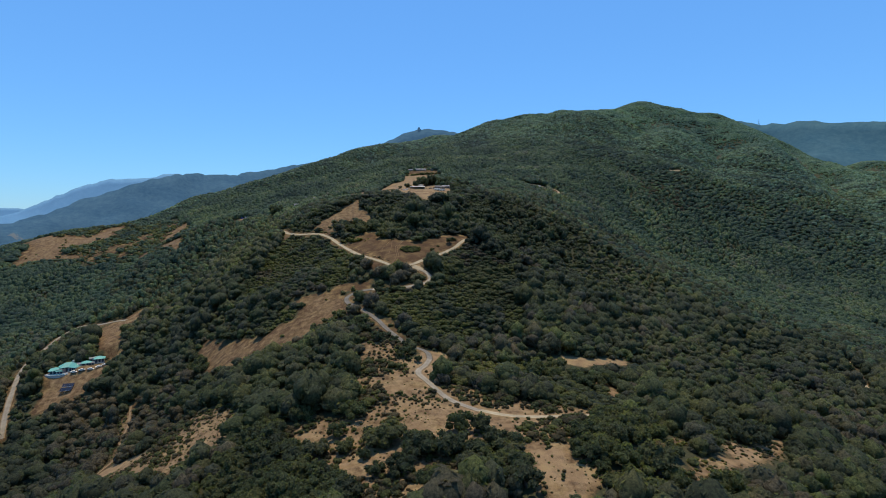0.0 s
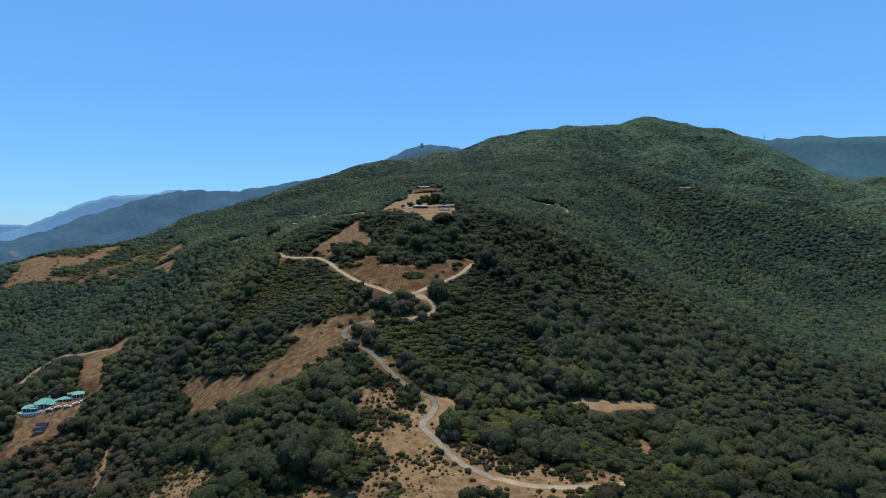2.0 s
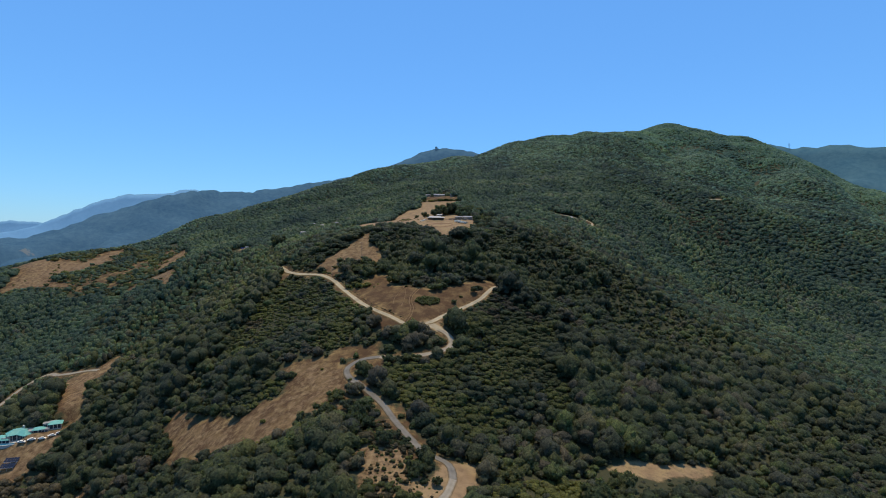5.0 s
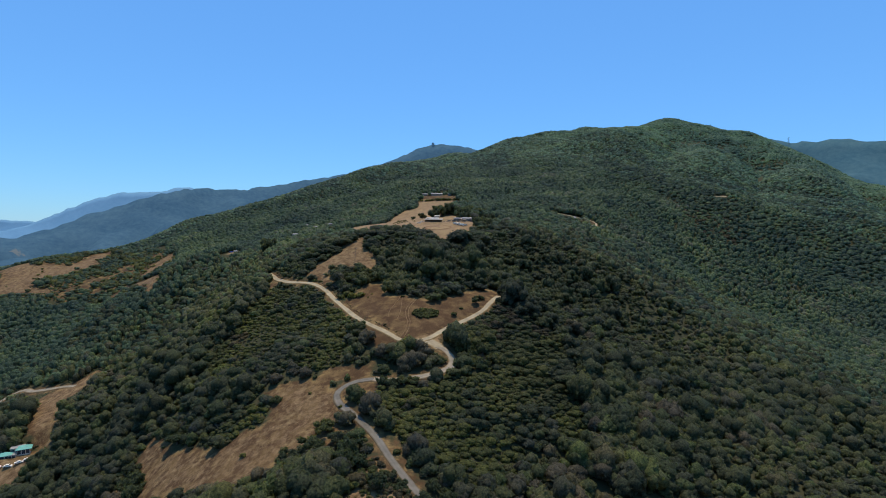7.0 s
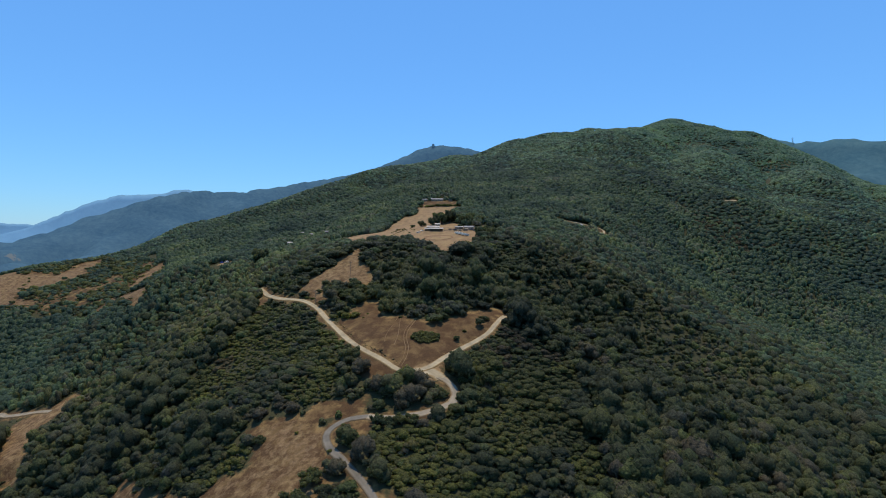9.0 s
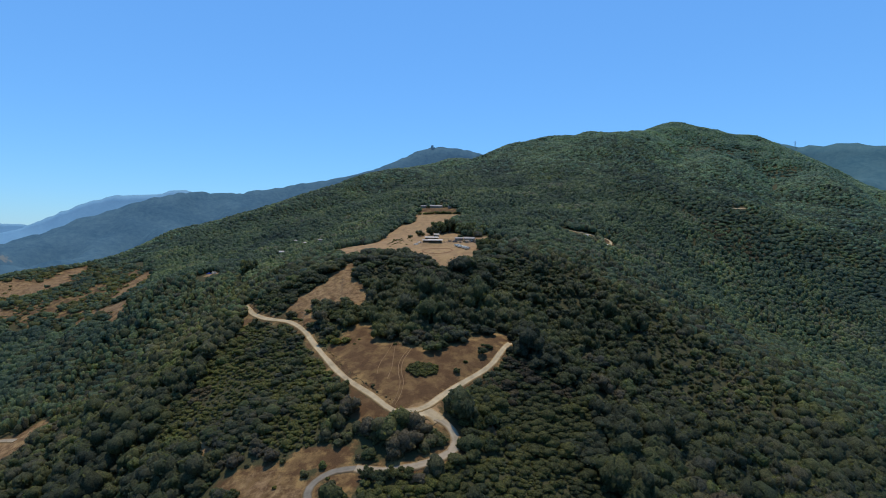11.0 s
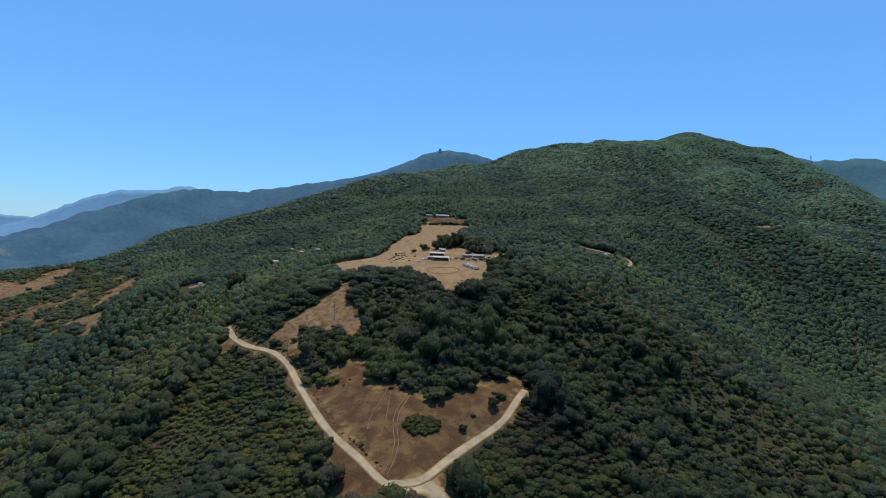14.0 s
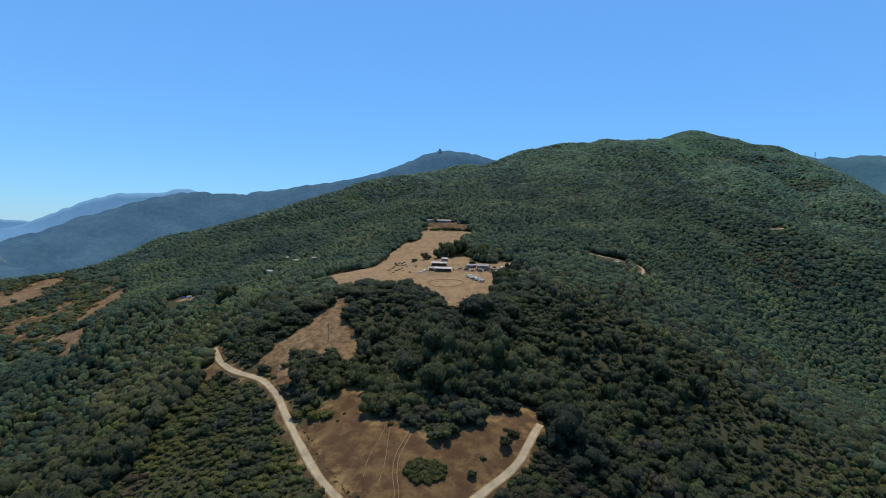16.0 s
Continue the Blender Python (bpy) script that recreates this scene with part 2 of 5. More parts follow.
# radar tower and pylons: haze put into the colour, with a faint glow
HAZED_SKYLINE = range_material("hazed_skyline_structures", (0.060, 0.120, 0.175), (0.072, 0.135, 0.195), 0.5)
BERM = plain("brown_arena_earth", (0.20, 0.105, 0.052), 0.95, 0.0, 0.25)
# ---- the lie of the land: crests, spurs, benches and ravines, as (x, y, ground height) ----
SPINE = [(34, -60, 8), (30, 60, 24), (26, 130, 38), (20, 205, 43), (-9, 262, 50), (-33, 300, 56), (-57, 345, 67), (-46, 370, 75),
         (-35, 386, 85), (-27, 420, 97), (-45, 470, 109), (-72, 515, 122)]
RANCH_BENCH = [(-90, 560, 139), (-20, 596, 150), (8, 600, 152), (-34, 650, 158), (-120, 655, 150), (-52, 744, 166), (-43, 872, 197), (20, 660, 159)]
HIGH_RIDGE = [(-10, 1010, 238), (50, 1250, 312), (155, 1640, 407), (377, 1711, 452), (330, 1950, 460), (461, 2050, 484), (578, 2090, 525), (703, 2097, 563), (775, 1995, 547), (905, 2130, 566), (1100, 2165, 552),
              (1640, 2840, 400), (2350, 2800, 350), (3100, 2700, 300)]
WEST_RIDGE = [(-120, 1600, 336), (-290, 1480, 257), (-400, 1320, 209), (-450, 1200, 196), (-540, 1130, 162), (-605, 1080, 120), (-610, 990, 105), (-760, 1150, 30)]
EAST_SPUR = [(12, 350, 67), (9, 385, 76), (26, 440, 100), (44, 493, 104), (75, 525, 120), (110, 704, 163), (150, 716, 154), (242, 763, 136), (472, 995, 224), (504, 1060, 234)]
EAST_SLOPE = [(36, 172, 45), (25, 324, 47), (65, 466, 92), (145, 503, 80), (145, 416, 47), (110, 200, 33), (105, 330, 38)]
EAST_RAVINE = [(255, 200, -14), (257, 325, 8), (212, 410, 18), (330, 560, 30), (313, 733, 74), (534, 845, 101), (760, 1180, 230)]
FAR_FLANK = [(700, 2330, 540), (1150, 1950, 443), (1215, 1700, 294), (1260, 1500, 194), (1250, 1100, 120), (1000, 700, 60), (1750, 2150, 300), (2300, 1500, 200)]
WEST_SPUR = [(-98, 363, 62), (-101, 327, 48), (-158, 371, 37), (-110, 497, 109), (-157, 531, 106), (-147, 479, 90), (-194, 470, 64), (-264, 519, 47)]
WEST_BENCH = [(-211, 757, 138), (-250, 668, 119), (-165, 680, 138), (-328, 646, 95), (-340, 637, 84), (-396, 666, 64), (-551, 760, 67), (-575, 920, 101), (-653, 835, 82), (-700, 930, 95)]
WEST_RAVINE = [(-95, 282, 40), (-122, 242, 20), (-170, 270, -8), (-208, 343, -10), (-294, 413, 6), (-284, 385, -6), (-325, 400, -8), (-420, 560, 8), (-430, 330, -45), (-760, 640, 0), (-900, 1100, 0), (-600, 100, -70)]
OUTER = [(-300, -300, -70), (300, -300, -50), (0, -900, -120), (-1500, -200, -120), (1300, -300, -60), (-1600, 1500, -60), (-1100, 1900, -20), (-600, 1700, 70), (-50, 2200, 330),
         (-2600, 2600, -60), (-1200, 3000, 80), (300, 3200, 380), (1800, 3900, 430), (3200, 4000, 420), (3400, 900, 160), (-3400, 400, -120)]
FORMS = SPINE + RANCH_BENCH + HIGH_RIDGE + WEST_RIDGE + EAST_SPUR + EAST_SLOPE + EAST_RAVINE + FAR_FLANK + WEST_SPUR + WEST_BENCH + WEST_RAVINE + OUTER


# levelled building pads: centre, turn, half length, half depth, height
PADS = [(-299, 405, 19, 9, 8, 1.0), (-277, 414, 19, 10, 8, 6.0), (-33, 652, 3, 9, 17, 158.2), (-41, 897, 4, 14, 6, 203.0)]


def lattice(ix, iy, seed):
    h = (ix.astype(np.int64) * 374761393 + iy.astype(np.int64) * 668265263 + seed * 1442695041) & 0xFFFFFFFF
    for _ in range(2):
        h = ((h ^ (h >> 15)) * 739982445) & 0xFFFFFFFF
        h = ((h ^ (h >> 12)) * 695872825) & 0xFFFFFFFF
    return ((h >> 8) & 0xFFFF) / 65535.0


def grain(x, y, size, seed=0):
    """Smooth noise from 0 to 1 with features of the given size in metres."""
    u, v = np.asarray(x, float) / size, np.asarray(y, float) / size
    i, j = np.floor(u), np.floor(v)
    f, g = u - i, v - j
    f, g = f * f * (3 - 2 * f), g * g * (3 - 2 * g)
    a, b = lattice(i, j, seed), lattice(i + 1, j, seed)
    c, d = lattice(i, j + 1, seed), lattice(i + 1, j + 1, seed)
    return (a * (1 - f) + b * f) * (1 - g) + (c * (1 - f) + d * f) * g


def bend(r2):
    return r2 * np.log(r2 + 1e-9)


FX, FY, FZ = (np.array(c, float) / 1000 for c in zip(*FORMS))


def spline():
    n = len(FX)
    k = bend((FX[:, None] - FX) ** 2 + (FY[:, None] - FY) ** 2) + 2e-4 * np.eye(n)
    p = np.stack([np.ones(n), FX, FY], 1)
    m = np.block([[k, p], [p.T, np.zeros((3, 3))]])
    return np.linalg.solve(m, np.concatenate([FZ, np.zeros(3)]))


WEIGHTS = spline()


def crest_reach(x, y):
    """The distance in plan to the crest of the high hill."""
    crest = [p[:2] for p in WEST_RIDGE[::-1] + HIGH_RIDGE[2:11]]
    best = np.full(np.shape(x), 1e9)
    for (x0, y0), (x1, y1) in zip(crest, crest[1:]):
        dx, dy = x1 - x0, y1 - y0
        t = np.clip(((x - x0) * dx + (y - y0) * dy) / (dx * dx + dy * dy), 0, 1)
        best = np.minimum(best, np.hypot(x - x0 - t * dx, y - y0 - t * dy))
    return best


def land(x, y):
    """The ground's height: a stiff sheet laid over the crests and ravines, with gullies that grow deeper on the far slopes."""
    x, y = np.asarray(x, float), np.asarray(y, float)
    u, v = x.ravel() / 1000, y.ravel() / 1000
    z = WEIGHTS[-3] + WEIGHTS[-2] * u + WEIGHTS[-1] * v
    for a, b, w in zip(FX, FY, WEIGHTS):
        z = z + w * bend((u - a) ** 2 + (v - b) ** 2)
    z = z.reshape(x.shape) * 1000
    r = np.hypot(x, y)
    z = np.where(r > 3900, z * np.clip(1 - (r - 3900) / 800, 0, 1) - 60 * np.clip((r - 3900) / 800, 0, 1), z)
    far = np.clip((np.hypot(x, y - 450) - 380) / 900, 0, 1)
    warp = 60 * grain(x, y, 210, 5)
    gully = np.abs(2 * grain(x + warp, y * 0.55 + warp, 190, 3) - 1)
    z = z + far * (34 * gully - 17) + far * 14 * (grain(x, y, 75, 4) - 0.5)
    below = np.clip((crest_reach(x, y) - 60) / 260, 0, 1)
    draw = np.abs(2 * grain(x * 1.0 - 0.45 * y + warp, y * 0.42 + 0.3 * x, 260, 6) - 1)
    z = z + below * np.clip(far * 1.4 - 0.15, 0, 1) * 80 * (draw - 0.42)
    z = z + 2.2 * (grain(x, y, 38, 1) - 0.5) + 0.8 * (grain(x, y, 13, 2) - 0.5)
    for cx, cy, turn, half, deep, level in PADS:
        c, s = math.cos(math.radians(turn)), math.sin(math.radians(turn))
        u, v = (x - cx) * c + (y - cy) * s, (y - cy) * c - (x - cx) * s
        edge = np.maximum(np.abs(u) - half, np.abs(v) - deep)
        keep = np.clip(edge / 7, 0, 1)
        z = z * keep + level * (1 - keep)
    return z

# ---- open land and roads in plan ----
MEADOWS = {
    "v_field": [(-84, 450), (-77, 471), (-71, 480), (-59, 477), (-53, 454), (-36, 449), (-21, 439), (-4, 452), (22, 477), (22, 460), (6, 429), (-5, 416), (-18, 400), (-25, 386), (-34, 385), (-52, 406), (-67, 428)],
    "strip": [(-67, 418), (-49, 400), (-37, 386), (-36, 381), (-47, 380), (-57, 391)],
    "neck": [(-138, 527), (-131, 522), (-120, 538), (-110, 541), (-104, 555), (-104, 581), (-92, 574), (-86, 544), (-72, 521), (-70, 500), (-83, 507), (-96, 510), (-107, 513), (-99, 484), (-103, 482), (-119, 508)],
    "hillside": [(-176, 377), (-170, 383), (-158, 368), (-147, 354), (-140, 356), (-129, 347), (-116, 339), (-106, 347), (-95, 340), (-98, 356), (-110, 368), (-100, 373), (-85, 371), (-69, 360), (-63, 348), (-58, 332), (-55, 320), (-58, 313), (-70, 312), (-81, 312), (-82, 304), (-95, 303), (-127, 318), (-152, 332), (-170, 350)],
    "hollow": [(-80, 374), (-71, 376), (-57, 373), (-50, 377), (-48, 379), (-53, 365), (-68, 362), (-79, 367)],
    "bend": [(-59, 360), (-50, 365), (-46, 353), (-49, 344), (-56, 350)],
    "cutting": [(-40, 320), (-33, 318), (-22, 298), (-22, 295), (-31, 303)],
    "pad": [(-293, 365), (-300, 389), (-312, 402), (-300, 416), (-275, 420), (-256, 418), (-258, 396), (-264, 376), (-283, 366)],
    "drive": [(-298, 446), (-319, 478), (-323, 493), (-308, 496), (-298, 512), (-288, 511), (-284, 482), (-289, 468), (-268, 433), (-255, 419), (-273, 425), (-285, 429)],
    "west_hill": [(-740, 890), (-664, 897), (-625, 885), (-588, 876), (-562, 850), (-542, 826), (-560, 806), (-591, 812), (-566, 782), (-531, 760), (-508, 735), (-556, 757), (-602, 774), (-640, 774), (-650, 796), (-649, 824), (-680, 856)],
    "west_crown": [(-593, 881), (-594, 911), (-604, 938), (-592, 965), (-579, 967), (-570, 939), (-566, 900), (-545, 872), (-528, 838), (-541, 818), (-552, 840)],
    "west_spur": [(-336, 668), (-318, 638), (-310, 624), (-314, 613), (-324, 621), (-333, 640), (-365, 664), (-370, 648), (-363, 632), (-381, 650), (-392, 675), (-396, 697), (-373, 694)],
    "west_strip": [(-393, 812), (-383, 792), (-379, 755), (-384, 728), (-397, 734), (-403, 768), (-403, 798)],
    "arm_bank": [(-169, 523), (-168, 534), (-149, 524), (-146, 514), (-162, 515)],
    "slot_low": [(-112, 368), (-103, 366), (-98, 355), (-105, 360)],
    "small": [(-178, 356), (-171, 357), (-164, 351), (-173, 349)],
    "high": [(-66, 904), (-30, 898), (-5, 858), (-9, 827), (-56, 862)],
}
DRY_SCRUB = {
    "road_bank": [(-51, 306), (-35, 303), (-25, 287), (-17, 268), (-16, 249), (-17, 237), (-35, 233), (-46, 235), (-41, 248), (-42, 265), (-47, 286)],
    "lower_bank": [(-13, 262), (-2, 238), (12, 239), (24, 228), (43, 224), (64, 225), (56, 194), (44, 180), (52, 160), (51, 156), (36, 142), (30, 140), (27, 150), (28, 175), (17, 183), (8, 160), (-2, 140), (-22, 138), (-26, 152), (-33, 166), (-40, 173), (-49, 179), (-52, 188), (-62, 201), (-63, 208), (-52, 213), (-42, 208), (-36, 209), (-36, 225), (-43, 242)],
    "oak_gap": [(10, 283), (22, 289), (23, 267), (19, 260), (18, 276), (11, 276)],
    "rock_gap": [(78, 277), (83, 278), (90, 265), (86, 248), (76, 244), (78, 259)],
    "wash_gaps": [(62, 172), (71, 185), (82, 191), (96, 209), (100, 211), (95, 199), (83, 184), (69, 178), (60, 161)],
    "west_bank": [(-145, 283), (-98, 246), (-88, 215), (-103, 196), (-150, 225), (-180, 246), (-150, 262)],
    "wash_apron": [(72, 158), (88, 168), (104, 180), (122, 194), (140, 212), (160, 240), (131, 216), (108, 196), (87, 180), (78, 169)],
    "cut": [(-216, 345), (-210, 355), (-196, 330), (-184, 300), (-174, 280), (-182, 278), (-193, 300), (-205, 325)],
}
BARE = {
    "ranch": [(-127, 649), (-124, 690), (-95, 679), (-92, 774), (-80, 819), (-63, 825), (-66, 880), (-47, 865), (-6, 832), (-3, 807), (-18, 789), (-26, 750), (1, 685), (30, 692), (27, 656), (14, 630), (11, 598), (5, 574), (-9, 562), (-25, 556), (-38, 587), (-53, 599), (-69, 591), (-84, 606), (-99, 597)],
    "east_wash": [(78, 169), (87, 180), (98, 189), (108, 196), (110, 205), (109, 210), (115, 216), (119, 212), (131, 216), (154, 239), (164, 248), (151, 231), (129, 205), (117, 194), (113, 197), (100, 186), (89, 176), (78, 166)],
    "cut_bank": [(-128, 243), (-133, 250), (-155, 266), (-178, 278), (-188, 262), (-183, 248), (-165, 260), (-150, 252)],
    "car_yard": [(-268, 682), (-262, 694), (-236, 695), (-228, 684), (-240, 678)],
    "slot": [(-136, 406), (-131, 407), (-124, 399), (-116, 386), (-121, 384), (-128, 393)],
    "bend_scar": [(5, 396), (9, 392), (15, 385), (11, 381), (5, 386), (3, 392)],
    "junction": [(-35, 387), (-31, 384), (-24, 385), (-19, 385), (-14, 382), (-12, 387), (-17, 394), (-15, 401), (-21, 398), (-26, 392)],
    "turnout": [(-2, 287), (4, 281), (2, 264), (-1, 250), (-3, 238), (-9, 238), (-15, 244), (-19, 256), (-14, 272)],
    "soil": [(28, 173), (40, 170), (40, 163), (48, 167), (51, 162), (51, 156), (38, 154), (33, 151), (28, 155), (27, 166)],
    "apex": [(-30, 391), (-22, 396), (-16, 388), (-20, 383), (-30, 384)],
    "east_patch": [(55, 304), (67, 311), (77, 317), (85, 314), (97, 318), (113, 320), (112, 314), (99, 308), (87, 305), (80, 300), (73, 303), (62, 303)],
}
CHAPARRAL = {
    "roadside": [(-5, 250), (8, 269), (36, 282), (62, 283), (77, 275), (80, 241), (66, 227), (43, 225), (27, 226), (13, 239), (2, 238)],
    "west": [(-150, 511), (-120, 494), (-92, 459), (-73, 428), (-59, 394), (-70, 375), (-120, 385), (-188, 438), (-162, 450), (-167, 481), (-161, 507)],
    "east": [(-45, 350), (-21, 356), (-3, 374), (-4, 390), (-4, 410), (22, 455), (40, 440), (62, 410), (60, 340), (-20, 300), (-37, 325)],
}
MOUNDS = {
    "hillside_mound": [(-132, 350), (-122, 344), (-110, 339), (-99, 344), (-101, 358), (-109, 366), (-123, 364), (-135, 361)],
}
DEAD_THICKET = {
    "draw": [(-275, 374), (-261, 377), (-234, 367), (-216, 345), (-199, 314), (-165, 262), (-222, 305), (-255, 343)],
    "bank": [(-212, 352), (-201, 353), (-170, 321), (-136, 265), (-120, 226), (-166, 279)],
}
WEST_DOWNS = [(-640, 768), (-645, 823), (-740, 885), (-660, 895), (-605, 990), (-560, 960), (-480, 900), (-384, 795), (-318, 649), (-303, 608), (-378, 649), (-491, 717)]
ROADS = {
    "ridge_road": (DIRT_ROAD, 3.3, [(-171, 555), (-155, 530), (-136, 510), (-118, 496), (-104, 480), (-94, 464), (-82, 445), (-66, 421), (-51, 404), (-37, 389), (-24, 388)]),
    "upper_road": (DIRT_ROAD, 3.6, [(21, 457), (9, 431), (-5, 416), (-17, 401), (-22, 394), (-28, 389.5), (-36, 389)]),
    "bend_road": (PAVED_ROAD, 4.4, [(-26, 388), (-15, 386), (-10, 380), (-10, 373), (-14, 367), (-24, 361), (-36, 359), (-49, 361)]),
    "lower_road": (GREY_ASPHALT, 3.5, [(-49, 361), (-59, 360), (-65, 354), (-63, 345), (-55, 335), (-46, 324), (-40, 316), (-33, 304), (-26, 293), (-19, 284), (-9, 278), (-7, 268)]),
    "switchback_road": (PAVED_ROAD, 3.6, [(-7, 268), (-9, 258), (-12, 249), (-6, 237), (4, 220), (15, 210)]),
    "terrace_road": (DIRT_ROAD, 3.7, [(14, 211), (30, 205), (44, 206), (60, 213), (78, 228)]),
    "junction_apron": (DIRT_ROAD, 7.5, [(-30, 387.6), (-25, 388.8), (-20.5, 389), (-16.5, 386)]),
    "field_track": (TRODDEN, 0.3, [(-33.7, 444.5), (-37.3, 429), (-37.1, 419), (-35.2, 410), (-35.5, 400), (-37.2, 393)]),
    "field_track_2": (TRODDEN, 0.3, [(-35.4, 444.5), (-39.0, 429), (-38.7, 419), (-36.8, 410), (-37.1, 400), (-38.8, 394)]),
    "field_track_3": (TRODDEN, 0.25, [(-45.5, 452), (-46.6, 443.6), (-49.5, 427.5), (-49.5, 419)]),
    "field_track_4": (TRODDEN, 0.25, [(-44, 450), (-43.2, 436), (-42.6, 424), (-43.6, 414)]),
    "east_track": (DIRT_ROAD, 4.5, [(340, 440), (331, 425), (324, 410), (300, 370), (285, 350)]),
    "house_road": (PAVED_ROAD, 4.2, [(-296, 345), (-313, 370), (-333, 402), (-350, 430), (-360, 452), (-366, 476), (-369, 500), (-366, 513), (-356, 514), (-341, 505), (-320, 500), (-300, 494)]),
    "cut_track": (TRODDEN, 1.7, [(-213, 353), (-205, 338), (-199.5, 326), (-196, 312), (-187, 302), (-182, 288), (-184, 274)]),
    "spur_track": (DIRT_ROAD, 2.6, [(412, 978), (424, 982), (438, 989)]),
    "spur_track_2": (DIRT_ROAD, 2.6, [(522, 1060), (529, 1068), (534, 1076)]),
    "hill_track": (DIRT_ROAD, 3.0, [(84, 756), (100, 750), (120, 747), (141, 751), (160, 748), (153, 724)]),
}


def inside(x, y, poly):
    hit = np.zeros(np.shape(x), bool)
    for (x0, y0), (x1, y1) in zip(poly, poly[1:] + poly[:1]):
        if y0 != y1:
            hit ^= ((y0 > y) != (y1 > y)) & (x < (x1 - x0) * (y - y0) / (y1 - y0) + x0)
    return hit


def inside_any(x, y, polys):
    hit = np.zeros(np.shape(x), bool)
    for poly in polys.values():
        hit |= inside(x, y, poly)
    return hit


def reach(x, y, line):
    """The distance in plan to a line of points."""
    best = np.full(np.shape(x), 1e9)
    for (x0, y0), (x1, y1) in zip(line, line[1:]):
        dx, dy = x1 - x0, y1 - y0
        s = np.clip(((x - x0) * dx + (y - y0) * dy) / (dx * dx + dy * dy), 0, 1)
        best = np.minimum(best, np.hypot(x - x0 - s * dx, y - y0 - s * dy))
    return best


def off_road(x, y):
    best = np.full(np.shape(x), 1e9)
    for _, width, line in ROADS.values():
        best = np.minimum(best, reach(x, y, line) - width / 2)
    return best


def bulk(name, verts, faces, mat, smooth=True, **floats):
    """One mesh from arrays: triangles or quads, with float attributes on its points."""
    me = bpy.data.meshes.new(name)
    verts, faces = np.asarray(verts, np.float32), np.asarray(faces, np.int32)
    n, k = faces.shape
    me.vertices.add(len(verts))
    me.vertices.foreach_set("co", verts.ravel())
    me.loops.add(n * k)
    me.loops.foreach_set("vertex_index", faces.ravel())
    me.polygons.add(n)
    me.polygons.foreach_set("loop_start", np.arange(0, n * k, k, dtype=np.int32))
    me.polygons.foreach_set("use_smooth", np.full(n, smooth))
    for key, values in floats.items():
        a = me.attributes.new(key, "FLOAT", "POINT")
        a.data.foreach_set("value", np.asarray(values, np.float32))
    me.materials.append(mat)
    me.update(calc_edges=True)
    me.validate()
    return me


def steps(lo, hi, step, low, high, grow=1.055):
    """Grid lines: even between lo and hi, then ever wider out to low and high."""
    mid = list(np.arange(lo, hi + step, step))
    out, d = [mid[-1]], step
    while out[-1] < high:
        d *= grow
        out.append(out[-1] + d)
    back, d = [mid[0]], step
    while back[-1] > low:
        d *= grow
        back.append(back[-1] - d)
    return np.array(back[:0:-1] + mid + out[1:])


def soft_inside(x, y, polys, wide=3.0):
    total = np.zeros(np.shape(x))
    for dx, dy in ((0, 0), (wide, 0), (-wide, 0), (0, wide), (0, -wide)):
        total += inside_any(x + dx, y + dy, polys)
    return total / 5


def lay_ground():
    gx, gy = np.meshgrid(steps(-400, 260, 4.0, -4750, 4750), steps(130, 700, 4.0, -4700, 4750))
    z = land(gx, gy)
    nv, nu = gx.shape
    idx = np.arange(nu * nv).reshape(nv, nu)
    quads = np.stack([idx[:-1, :-1], idx[:-1, 1:], idx[1:, 1:], idx[1:, :-1]], -1).reshape(-1, 4)
    bare = soft_inside(gx, gy, BARE)
    pale = {k: MEADOWS[k] for k in ("west_hill", "west_crown", "west_strip", "west_spur", "pad", "drive")}
    bare = np.maximum(bare, 0.48 * soft_inside(gx, gy, pale))
    bare = np.maximum(bare, 0.42 * soft_inside(gx, gy, {"hillside": MEADOWS["hillside"]}))
    bare = np.maximum(bare, 0.5 * soft_inside(gx, gy, {"neck": MEADOWS["neck"]}))
    bare = np.maximum(bare, 0.55 * soft_inside(gx, gy, DRY_SCRUB))
    meadow = np.maximum(np.maximum(soft_inside(gx, gy, MEADOWS), soft_inside(gx, gy, BARE)), 0.8 * soft_inside(gx, gy, DRY_SCRUB))
    meadow = np.maximum(meadow, 0.6 * inside(gx, gy, WEST_DOWNS))
    meadow = np.maximum(meadow, np.clip(0.75 - off_road(gx, gy) / 10, 0, 0.62) * (np.hypot(gx, gy) < 1300))
    me = bulk("ground", np.stack([gx, gy, z], -1).reshape(-1, 3), quads, GROUND, meadow=meadow.ravel(), bare=bare.ravel())
    tagged(new("ground", me), "steep hillside of dry golden grass and leaf litter", "ground", kind="structure")


def flow(line, step):
    """A line of points rounded into a smooth curve, sampled evenly."""
    pts = [line[0]] + list(line) + [line[-1]]
    out = []
    for a, b, c, d in zip(pts, pts[1:], pts[2:], pts[3:]):
        a, b, c, d = (np.array(q, float) for q in (a, b, c, d))
        n = max(2, int(np.linalg.norm(c - b) / step))
        for i in range(n):
            s = i / n
            out.append(0.5 * (2 * b + (c - a) * s + (2 * a - 5 * b + 4 * c - d) * s * s + (3 * b - a - 3 * c + d) * s ** 3))
    out.append(np.array(line[-1], float))
    return np.array(out)


